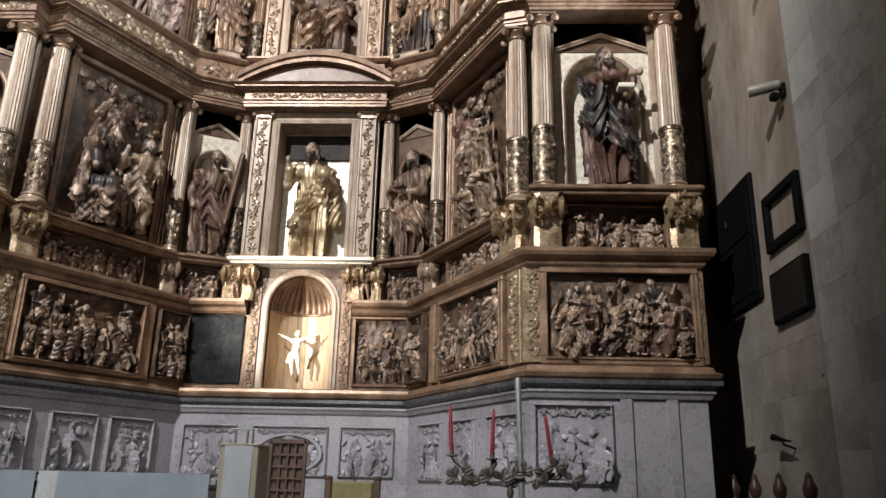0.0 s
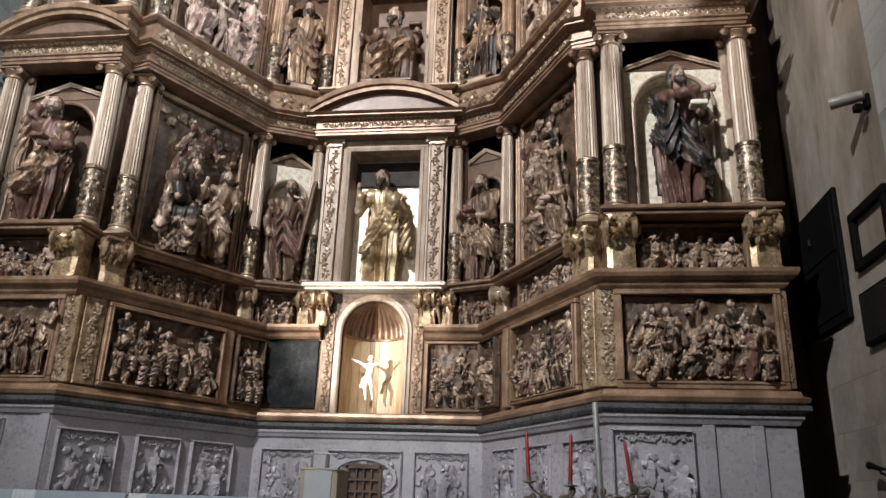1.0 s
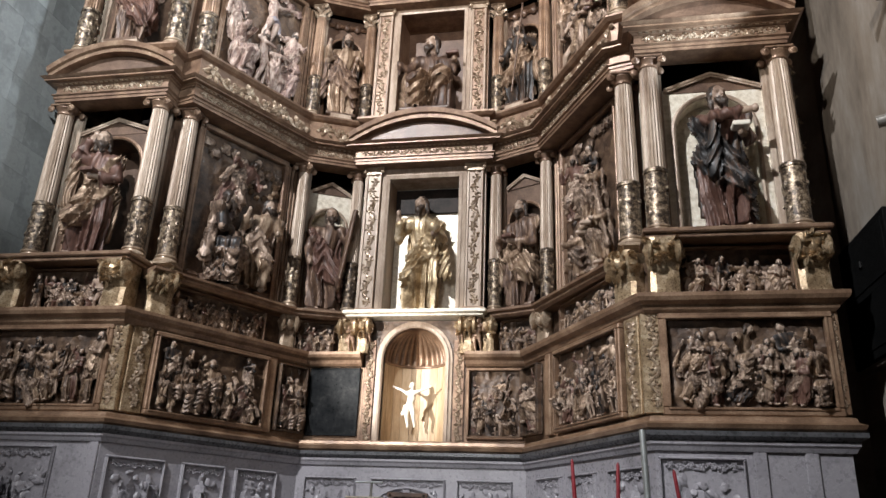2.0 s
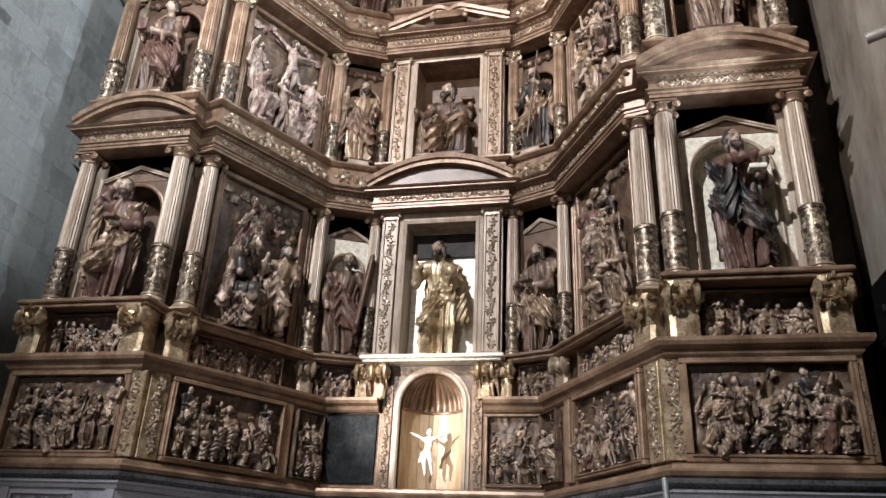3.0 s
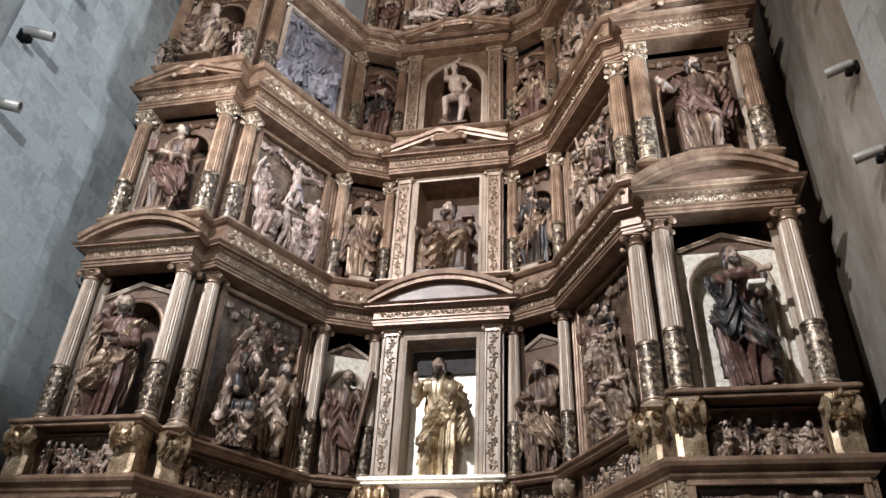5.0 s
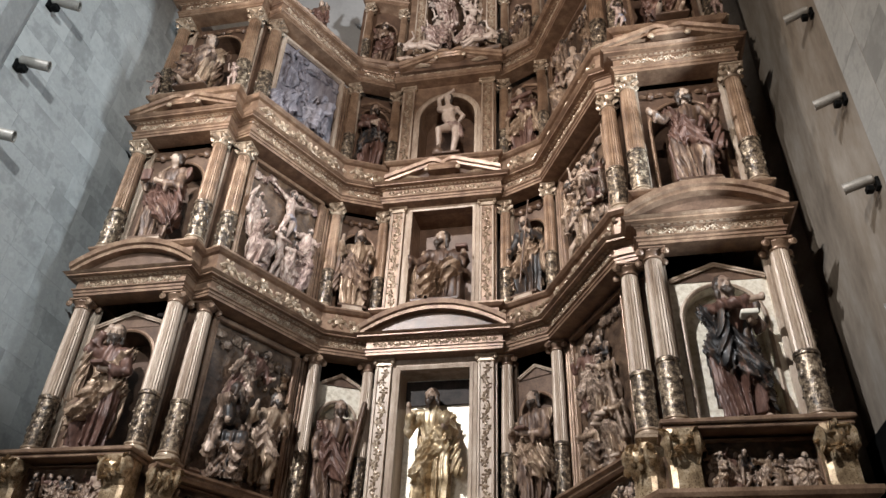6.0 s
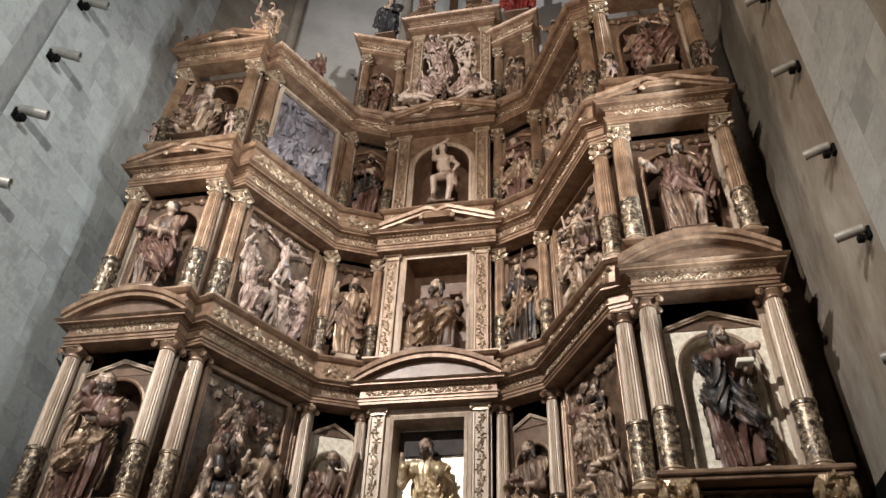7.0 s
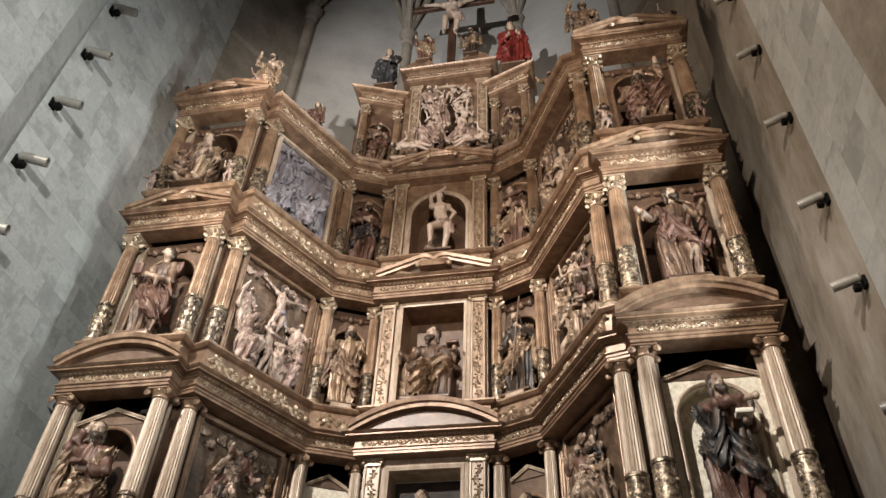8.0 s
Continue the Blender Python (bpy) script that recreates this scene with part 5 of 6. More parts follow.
# ---- storeys ----
STOREYS = ((4.73, 7.06, 4.62, "ionic"), (7.92, 10.16, 7.92, "leafy"), (11.18, 13.36, 11.18, "leafy"))
for n, (zo, z1, zc, kind) in enumerate(STOREYS):
    lab = "gilded brown fluted column with a dark carved lower drum" if kind == "leafy" else "pale fluted column with a dark carved lower drum"
    for s in (-1, 1):
        for x, y in ((4.73, 8.06), (3.26, 8.06), (2.98, 8.38)):
            column(z1 - zo, 0.125, pose(s * x, y - s * 0.08, zo), kind, lab)
        for x, y in ((1.925, 10.22), (1.13, 10.60)):
            column(z1 - zc, 0.10, pose(s * x, y, zc), kind, lab)
        pilaster(z1 - zc, 0.25, pose(s * 0.82, 10.47, zc), 200 + n, PALE if n == 0 else None)

entablature(7.06, 0.62, "carved and gilded entablature over the first storey", 300)
podium(7.39, 7.92, "gilded podium with a carved leaf band under the second storey", 330)
entablature(10.16, 0.72, "carved and gilded entablature over the second storey", 360)
podium(10.54, 11.18, "gilded podium with a carved leaf band under the third storey", 390)
entablature(13.36, 0.78, "carved and gilded entablature over the third storey", 420)

# outer pediments and central ones
for s in (-1, 1):
    y = 7.80 - s * 0.08
    pediment(pose(s * 3.94, y, 7.39), 1.94, 0.47, 0.4, "round", "curved brown pediment over an outer bay")
    pediment(pose(s * 3.94, y, 10.54), 1.94, 0.40, 0.4, "scroll", "triangular gilded pediment with a scroll cartouche")
    pediment(pose(s * 3.94, y, 13.78), 1.94, 0.40, 0.4, "scroll", "triangular gilded pediment crowning an outer bay")
pediment(pose(0, 10.16, 7.38), 2.36, 0.52, 0.35, "round", "curved brown pediment over the central bay")
pediment(pose(0.04, 10.16, 10.54), 2.16, 0.46, 0.35, "scroll", "triangular gilded pediment with a scroll cartouche")
pediment(pose(0.10, 10.10, 13.55), 2.14, 0.42, 0.35, "scroll", "triangular gilded pediment with reclining children")

# bay walls, statues, reliefs
specs = {
    ("outer_l", 0): (11, "brow", POLY, "book"), ("outer_r", 0): (19, "across", BLUEROBE, "book"), ("small_l", 0): (20, "beam", POLY, "beam"), ("small_r", 0): (29, "read", POLY, "book"),
    ("outer_l", 1): (30, "read", POLY, "tablet"), ("outer_r", 1): (35, "wide", POLY, "book"), ("small_l", 1): (42, "point", POLY, ""), ("small_r", 1): (43, "staff", POLY, "staff"),
    ("outer_l", 2): (47, "read", POLY, "tablet"), ("outer_r", 2): (50, "hail", POLY, ""), ("small_l", 2): (59, "fold", BLUEROBE, ""), ("small_r", 2): (61, "fold", POLY, "scroll"),
}
for (bay, n), (seed, arms, mat, hold) in specs.items():
    zo, z1, zc, kind = STOREYS[n]
    outer = bay.startswith("outer")
    z = zo if outer else zc
    h = z1 - z
    w = 0.90 if outer else 0.54
    bright = n == 0
    # first-storey walls stop short, so the black backing stands in for shade
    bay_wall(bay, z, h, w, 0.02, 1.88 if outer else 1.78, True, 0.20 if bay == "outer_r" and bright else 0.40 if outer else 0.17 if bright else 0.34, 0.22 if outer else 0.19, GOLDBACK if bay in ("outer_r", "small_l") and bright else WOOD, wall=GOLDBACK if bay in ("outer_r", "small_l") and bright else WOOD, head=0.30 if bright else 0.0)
    tall = (1.62 if n == 2 else 1.86) if outer else 1.74
    lift = 0.115 if n == 1 else 0.03
    statue(at_bay(bay, z + lift, 0, 0.03), tall - (0.06 if n == 1 else 0), seed, arms, "carved wooden saint in long folded robes in a niche" if mat is POLY else "carved saint in dark blue robes in a gilded niche", mat, seated=outer and n == 2, hold=hold, step=1 / 130 if outer else 1 / 105)
    if n == 1:
        block_w = 0.30 if outer else 0.19
        t = thing("statue_plinth", at_bay(bay, z, 0, -0.02), "pale gilded block under a statue", "plinth", "plinths of the statues")
        bm = bmesh.new()
        box(bm, -block_w, block_w, -0.20, 0.22, 0.0, 0.035, 0.006)
        box(bm, -block_w + 0.02, block_w - 0.02, -0.18, 0.22, 0.035, 0.10, 0.004)
        part("block", bm, PALE, t)
    if n == 1 or (n == 2 and outer):
        # dark hollow over the niche with three carved heads
        for q in (-1, 0, 1):
            x = q * (0.40 if outer else 0.18)
            knob = thing("cherub", at_bay(bay, z + h - 0.17, x, 0.20 if outer else 0.17), "small dark carved winged head under the entablature", "carving", "carved heads under the entablatures")
            bm = bmesh.new()
            blob(bm, (0, 0, 0), (0.065, 0.06, 0.075), 0, 10, 8, 0.2)
            part("head", bm, WOOD, knob, smooth=True)
            for k in (-1, 1):
                bm = bmesh.new()
                leaf(bm, (k * 0.05, -0.01, -0.02), 0.13, 0.09, 0.25 if k > 0 else math.pi - 0.25, 0.03)
                part("wing", bm, GILT, knob, smooth=True)
    else:
        pediment(at_bay(bay, z + h - 0.36, 0, 0.19 if outer else 0.15), 1.12 if outer else 0.62, 0.24 if outer else 0.2, 0.1, "tri", "small gilded pediment over a statue niche", PALE if bright else GILT)
# central bay
for n, (zo, z1, zc, kind) in enumerate(STOREYS):
    oh = (2.25, 2.15, 1.82)[n]
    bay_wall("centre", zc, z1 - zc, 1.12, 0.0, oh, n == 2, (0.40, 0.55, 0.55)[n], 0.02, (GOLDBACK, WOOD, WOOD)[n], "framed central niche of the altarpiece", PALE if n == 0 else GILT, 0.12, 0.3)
# added black board puts the lintel's shade on the niche back
dark = thing("niche_head", pose(0, 10.84, 6.42), "black board standing in for the shade at the head of the central niche", "board")
bm = bmesh.new()
box(bm, -0.535, 0.535, 0.0, 0.03, 0.0, 0.42, 0.004)
part("board", bm, SHADOWBOX, dark)
statue(pose(0, 10.62, 4.64), 1.94, 83, "point", "gilded standing saint with dark hair and beard in the central niche", GOLDSTATUE, hold="globe", step=1 / 130)
statue(pose(0, 10.70, 7.96), 1.72, 89, "wide", "seated bishop in brown and grey robes in the central niche", POLY, seated=True, hold="book", foot="throne")
statue(pose(0.03, 10.52, 11.40), 1.66, 97, "up", "pale bare martyr with raised arms bound to a tree", FLESH, bare=True, foot="step", lean=0.05)
SCENES = {
    ("slant_l", 0): (RELIEF, 0, 0, 0.5, [(203, "fold", True, False, -0.34, 0.0, 1.42, 4, 48), (202, "point", False, False, 0.38, 0.06, 1.42, 3, -20), (209, "wide", False, False, -0.30, 1.02, 1.22, 24, 10), (206, "down", True, False, 0.06, 0.02, 0.46, 6, -30)]),
    ("slant_r", 0): (RELIEF, 3, 1, 0.33, [(205, "point", False, False, -0.35, 0.95, 1.0, 4, 20), (206, "wide", True, False, 0.3, 0.62, 1.05, -8, -25), (207, "across", False, False, 0.05, 1.05, 0.85, 6, 0)]),
    ("slant_l", 1): (ROSY, 5, 1, 0.36, [(208, "cross", False, True, 0.05, 0.86, 1.02, 4, 0), (209, "raised", False, False, -0.5, 0.55, 0.9, -8, 20), (210, "wide", False, False, 0.5, 0.5, 0.85, 8, -20)]),
    ("slant_r", 1): (RELIEF, 3, 1, 0.40, [(211, "raised", False, True, 0.1, 0.85, 0.95, -6, 10), (212, "across", False, False, -0.42, 0.7, 1.05, 4, 15), (213, "point", True, False, 0.5, 0.6, 0.95, 8, -20)]),
    ("slant_l", 2): (SLATE, 6, 1, 0.40, [(214, "raised", False, False, -0.48, 0.80, 0.95, 4, 20), (215, "book", False, False, -0.16, 0.78, 0.75, -3, 10)]),
    ("slant_r", 2): (RELIEF, 4, 2, 0.55, []),
}
for (bay, n), (mat, count, rows, size, spec) in SCENES.items():
    zo, z1, zc, kind = STOREYS[n]
    z = zc
    relief(at_bay(bay, z + 0.10, 0, 0.16), 1.45, z1 - z - 0.2, 0.0, count, rows, 500 + n * 7 + (0 if bay == "slant_l" else 3), "tall carved relief of several robed figures in a gilded frame", mat, 0.09, SLATE if mat is SLATE else DARKBACK, PALE if mat is SLATE else GILT, size, spec)
    if (bay, n) == ("slant_l", 0):
        # wreath of small clouds in the upper corner
        bm = bmesh.new()
        rr = random.Random(4)
        for k in range(46):
            a, q = rr.uniform(0, 6.28), rr.uniform(0.75, 1.1)
            leaf(bm, (0.38 + 0.25 * q * math.cos(a), -0.02, 1.78 + 0.20 * q * math.sin(a)), 0.10, 0.07, a + rr.uniform(-0.9, 0.9), 0.05)
        wreath = thing("carved_wreath", at_bay(bay, z + 0.10, 0, 0.16), "gilded leafy wreath carved above the figures of a relief", "carving")
        part("wreath", bm, GOLDCLOTH, wreath, smooth=True)
    t = thing("altarpiece_bay", at_bay(bay, z), "plain wooden wall with flat fluted strips beside a relief", "altarpiece bay", "bays of the altarpiece")
    bm = bmesh.new()
    box(bm, -1.15, 1.15, 0.2, 0.4, 0, z1 - z)
    part("wall", bm, WOOD, t)
    for s in (-1, 1):
        bm = bmesh.new()
        for k in range(3):
            x = s * (0.86 + 0.07 * k)
            box(bm, x - 0.026, x + 0.026, 0.10, 0.2, 0.05, z1 - z - 0.05, 0.012)
        part("fluted_strip", bm, GILT, t)

# ---- crowning storey ----
TOP = [(-1.95, 10.9), (-1.95, 10.12), (-1.10, 10.44), (-1.10, 10.28), (1.10, 10.28), (1.10, 10.44), (1.95, 10.12), (1.95, 10.9)]
podium(13.78, 14.20, "low gilded podium under the crowning storey", 450, TOP)
for s in (-1, 1):
    for x, y in ((1.88, 10.3), (1.16, 10.60)):
        column(1.95, 0.085, pose(s * x, y, 14.20), "leafy", "slender fluted column of the crowning storey")
    pilaster(2.66, 0.24, pose(0.10 + s * 0.80, 10.45, 14.20), 460)
    bay = "small_l" if s < 0 else "small_r"
    bay_wall(bay, 14.20, 1.95, 0.50, 0.02, 1.52, True, 0.36, 0.14, WOOD)
    statue(at_bay(bay, 14.24, 0, 0.05), 1.42, 101 + s, "book", "small carved saint in a niche of the crowning storey")
    side = [(-1.99, 10.9), (-1.99, 10.12), (-1.05, 10.46), (-1.05, 10.9)]
    if s > 0:
        side = [(-x, y) for x, y in reversed(side)]
    entablature(16.15, 0.85, "gilded entablature over a side niche of the crowning storey", 470 + s, side)
bay_wall("centre", 14.20, 2.68, 1.14, 0.0, 2.60, True, 0.5, 0.02, DARKBACK, "arched central niche of the crowning storey", GILT, 0.1, 0.3)
ass = thing("relief", pose(0.08, 10.40, 14.22), "tall carved cluster of pale figures and angels under an arch", "relief panel", "reliefs of the altarpiece")
CLUSTER = [("wide", -0.28, 0.05, 0.8), ("book", 0.28, 0.05, 0.8), ("raised", 0.0, 0.3, 0.75), ("point", -0.36, 0.7, 0.62), ("wide", 0.36, 0.72, 0.62),
           ("book", 0.0, 0.92, 0.95), ("raised", -0.33, 1.2, 0.6), ("across", 0.34, 1.22, 0.6), ("wide", -0.2, 1.75, 0.58), ("raised", 0.22, 1.78, 0.56), ("wide", -0.4, 1.62, 0.45), ("down", 0.41, 1.66, 0.45), ("wide", 0.0, 2.05, 0.5)]
placed(ass, [(240 + k, arms, k in (0, 1), k not in (0, 1, 5), x, 0.9 * z, 1.36 * s, 26 * math.sin(2.3 * k), 35 * math.sin(1.7 * k)) for k, (arms, x, z, s) in enumerate(CLUSTER)], 0.0, FLESH)
entablature(16.87, 0.72, "gilded entablature crowning the central bay", 480, [(-0.92, 10.9), (-0.92, 10.26), (1.12, 10.26), (1.12, 10.9)])
for s in (-1, 1):
    pediment(pose(0.10 + s * 0.68, 10.2, 17.26), 0.66, 0.30, 0.3, "round", "broken curved pediment piece beside the crucifix")
# crucifix and figures on the crest
cross = thing("crucifix", pose(0.08, 10.55, 17.22), "dark wooden cross with a pale carved figure on the crest", "crucifix")
bm = bmesh.new()
box(bm, -0.10, 0.10, -0.06, 0.06, 0, 4.5, 0.01)
part("upright", bm, DARKWOOD, cross)
bm = bmesh.new()
box(bm, -1.15, 1.15, -0.07, 0.05, 3.42, 3.62, 0.01)
part("crossbeam", bm, DARKWOOD, cross)
o = part("carved_figure", figure_mesh(seed=3, arms="cross", bare=True, step=1 / 64, material=FLESH), FLESH, cross, "pale carved figure")
o.matrix_local = pose(0, -0.17, 1.86) @ Matrix.Diagonal((1.85, 1.85, 1.85, 1))
statue(pose(-0.52, 10.16, 17.50), 1.22, 111, "point", "small dark carved mourner beside the cross")
statue(pose(0.66, 10.16, 17.50), 1.22, 113, "wide", "small dark carved mourner beside the cross")
statue(pose(-1.45, 10.2, 16.66), 1.62, 122, "fold", "dark robed carved figure standing on the crest", DARKROBE)
statue(pose(1.70, 10.14, 16.66), 1.95, 127, "book", "red robed carved figure standing on the crest", REDROBE)
for s in (-1, 1):
    statue(pose(s * 2.5, 9.1, 13.82), 1.0, 131 + s, "wide", "carved allegory standing on the corner of the cornice")
    statue(pose(s * 3.22, 7.98 - s * 0.08, 13.83), 1.4, 141 + s, "raised", "carved figure with a raised arm standing on the outer cornice", RELIEF)
    for x, a in ((3.9, -66), (4.1, 70)):
        o = carving("reclining_figure", 0.85, pose(s * x, 7.86 - s * 0.08, 14.02 if x < 4 else 14.0, 0, s * a, 0), seed=int(x * 30) + s, arms="wide", bare=True, material=ROSY)
        tagged(o, "gilded figure reclining on the pediment", "statue", "reclining figures")
    o = carving("reclining_figure", 0.95, pose(0.10 + s * 0.22, 9.98, 13.98, 0, s * 74, 0), seed=150 + s, arms="wide", bare=True, material=FLESH)
    tagged(o, "pale child reclining on the central pediment", "statue", "reclining figures")
    for n, (zo, z1, zc, kind) in enumerate(STOREYS):
        t = thing("side_carving", pose(s * 4.86, 8.5 - s * 0.08, zo), "dark carved side of the outer bay against the wall", "panel", "side panels of the altarpiece")
        bm = bmesh.new()
        box(bm, -0.06, 0.06, -0.25, 1.1, 0, z1 - zo, 0.01)
        part("panel", bm, DARKWOOD, t)
        bm = bmesh.new()
        scroll(bm, -0.09, 0.09, 0.05, z1 - zo - 0.05, 0, 620 + n, 1.3)
        o = part("carved_edge", bm, DRUM, t, "dark carved foliage border")
        o.matrix_local = pose(0.03, -0.2, 0)
for s in (-1, 1):
    for x in (4.73, 3.26):
        o = carving("carved_child", 0.58, pose(s * x, 7.87 - s * 0.08, 11.19, 0, 4 * s, 20 * s), seed=int(x * 50) + s, arms="wide" if x > 4 else "raised", bare=True, hs=1.3, material=ROSY)
        tagged(o, "small pale carved child before a column of the third storey", "carving", "carved children")
# unseen backing behind the whole altarpiece, near-black to stand in for deep shade
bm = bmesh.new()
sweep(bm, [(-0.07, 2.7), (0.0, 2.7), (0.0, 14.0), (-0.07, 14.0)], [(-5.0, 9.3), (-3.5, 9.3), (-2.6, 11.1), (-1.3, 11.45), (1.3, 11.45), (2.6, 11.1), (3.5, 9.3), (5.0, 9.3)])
tagged(new("backing", mesh_of("backing", bm, SHADOWBOX)), "near-black backing of the altarpiece, coloured as deep shade", "backing", kind="structure")

# ---- apse behind, vault ribs ----
for k, (p, q) in enumerate(zip(APSE, APSE[1:])):
    name = ("wall_apse_north", "wall_apse_north_east", "wall_east", "wall_apse_south_east", "wall_apse_south")[k]
    bm = bmesh.new()
    sweep(bm, [(0, 0.6), (0, 30), (-0.6, 30), (-0.6, 0.6)], [p, q])
    tagged(new(name, mesh_of(name, bm, STONE_R if k in (0, 4) else STONE_A)), "darker brown-grey side of the apse" if k in (0, 4) else "pale grey plastered wall of the apse", "wall", kind="structure")
for x, y in APSE[1:-1]:
    t = thing("wall_shaft", pose(x * 0.985, y - 0.06, 0.6), "slender stone shaft in a corner of the apse carrying vault ribs", "shaft", "shafts of the apse")
    bm = bmesh.new()
    lathe(bm, [(0.15, 0), (0.15, 21.2)], 16)
    part("shaft", bm, STONE_R, t, smooth=True)
    bm = bmesh.new()
    lathe(bm, [(0.17, 21.2), (0.2, 21.25), (0.17, 21.3), (0.2, 21.5), (0.28, 21.7), (0.28, 21.8)], 16)
    part("capital", bm, STONE_R, t, smooth=True)
    for turn in (-62, -28, 0, 28, 62):
        bm = bmesh.new()
        a = math.atan2(4.0 - y, -x) + radians(turn)
        far = 1.0 if turn == 0 else 0.6
        pts = [(6.0 * far * s * math.cos(a), 6.0 * far * s * math.sin(a), 21.8 + 6.5 * math.sin(math.pi / 2 * s)) for s in (0, 0.08, 0.2, 0.35, 0.5, 0.7, 0.85, 1)]
        tube(bm, pts, [0.10] * 8, 8)
        part("rib", bm, STONE_R, t, smooth=True)
for s in (-1, 1):
    t = thing("string_course", pose(0, 0, 18.6), "thin moulded stone course on the apse wall", "moulding", "string courses")
    bm = bmesh.new()
    sweep(bm, [(-0.02, 0), (0.06, 0.03), (0.09, 0.09), (0.09, 0.14), (-0.02, 0.16)], APSE[0:2] if s < 0 else APSE[4:6])
    part("course", bm, STONE_R, t)

# ---- fixtures on the side walls ----
def wall_spot(m):
    """A tubular floodlight on a short arm; the wall lies at x = 0, the lamp points along +x and inwards."""
    t = thing("wall_spotlight", m, "pale grey tubular spotlight on a black wall bracket", "spotlight", "wall spotlights")
    bm = bmesh.new()
    box(bm, 0, 0.05, -0.07, 0.07, -0.11, 0.09, 0.012)
    part("bracket", bm, BLACK, t, "black mounting box")
    bm = bmesh.new()
    tube(bm, [(0.04, 0, 0.02), (0.16, 0.02, 0.03)], [0.025, 0.025], 8)
    blob(bm, (0.16, 0.02, 0.03), (0.045, 0.045, 0.045), 0, 10, 7)
    part("arm", bm, IRON, t, smooth=True)
    b2 = bmesh.new()
    lathe(b2, [(0.045, -0.14), (0.07, -0.12), (0.075, -0.02), (0.08, 0.0), (0.08, 0.26), (0.085, 0.265), (0.085, 0.28), (0.07, 0.28), (0.065, 0.24)], 18)
    b2.transform(Matrix.Translation((0.18, 0.02, 0.06)) @ Matrix.Rotation(radians(25), 4, "Z") @ Matrix.Rotation(radians(94), 4, "Y"))
    part("lamp_body", b2, LAMPGREY, t, "pale grey metal tube", smooth=True)
    bm = bmesh.new()
    box(bm, 0.10, 0.20, -0.06, 0.05, -0.16, -0.06, 0.01)
    part("ballast_box", bm, BLACK, t)
    return t


for z in (5.36, 6.84, 8.10, 9.64, 11.24, 12.8, 14.2):
    wall_spot(pose(5.5, 6.70, z, 0, 0, 180) @ Matrix.Diagonal((0.72, -0.72, 0.72, 1)))
for z in (8.5, 9.91, 11.32, 12.75, 14.2):
    wall_spot(pose(-5.5, 6.02, z) @ Matrix.Diagonal((1.0, 1.0, 1.0, 1)))

board = thing("wall_cabinet", pose(5.5, 8.55, 3.5), "large black cabinet fixed high on the stone wall", "cabinet")
bm = bmesh.new()
box(bm, -0.05, 0.0, -0.84, 0.62, 0, 1.42, 0.008)
part("body", bm, BLACK, board)
for z in (0.1, 0.76):
    bm = bmesh.new()
    box(bm, -0.06, -0.05, -0.76, 0.56, z, z + 0.58, 0.006)
    door = part("door", bm, BLACK, board)
    bm = bmesh.new()
    box(bm, -0.085, -0.06, -0.1, -0.06, z + 0.25, z + 0.33, 0.005)
    part("handle", bm, IRON, door)
fr = thing("wall_frame", pose(5.5, 7.0, 3.88), "empty black rectangular frame hung on the stone wall", "frame")
for y0, y1, z0, z1 in ((-0.40, 0.42, 0.0, 0.09), (-0.40, 0.42, 0.50, 0.59), (-0.40, -0.31, 0.09, 0.50), (0.33, 0.42, 0.09, 0.50)):
    bm = bmesh.new()
    box(bm, -0.06, 0.0, y0, y1, z0, z1, 0.006)
    part("bar", bm, BLACK, fr)
pn = thing("wall_screen", pose(5.5, 7.0, 3.14), "black flat screen hung on the stone wall", "screen")
bm = bmesh.new()
box(bm, -0.07, 0.0, -0.40, 0.40, 0, 0.51, 0.008)
part("casing", bm, BLACK, pn)
bm = bmesh.new()
box(bm, -0.078, -0.07, -0.37, 0.37, 0.03, 0.48, 0.003)
part("screen", bm, IRON, pn)
dt = thing("cable_duct", pose(5.5, 6.62, 2.55), "thin pale cable duct on the stone wall", "duct")
bm = bmesh.new()
box(bm, -0.03, 0, -0.02, 0.02, 0, 0.5, 0.004)
part("duct", bm, LAMPGREY, dt)
sc = thing("wall_sconce", pose(5.5, 7.36, 2.02), "small black iron sconce on the stone wall", "sconce")
bm = bmesh.new()
tube(bm, [(0, 0, -0.06), (-0.12, 0, -0.02), (-0.13, 0, 0.02)], [0.012, 0.012, 0.012], 8)
part("arm", bm, IRON, sc, smooth=True)
bm = bmesh.new()
tube(bm, [(-0.13, -0.2, 0.0), (-0.13, 0.0, 0.02), (-0.13, 0.15, 0.05), (-0.13, 0.2, 0.055)], [0.006, 0.02, 0.028, 0.035], 10)
part("lamp", bm, BLACK, sc, smooth=True)
stall = thing("choir_stall", pose(5.2, 7.2, 0.6), "dark wooden bench back with turned finials by the wall", "bench")
bm = bmesh.new()
box(bm, -0.05, 0.05, -1.0, 1.35, 0, 0.86, 0.01)
part("back", bm, DARKWOOD, stall)
for y in (-0.72, -0.1, 0.5, 1.1):
    bm = bmesh.new()
    lathe(bm, [(0.03, 0.84), (0.045, 0.88), (0.03, 0.91), (0.055, 0.96), (0.06, 1.01), (0.035, 1.07), (0.028, 1.09), (0.03, 1.11), (0.004, 1.14)], 14, (0, y, 0))
    part("finial", bm, DARKWOOD, stall, smooth=True)

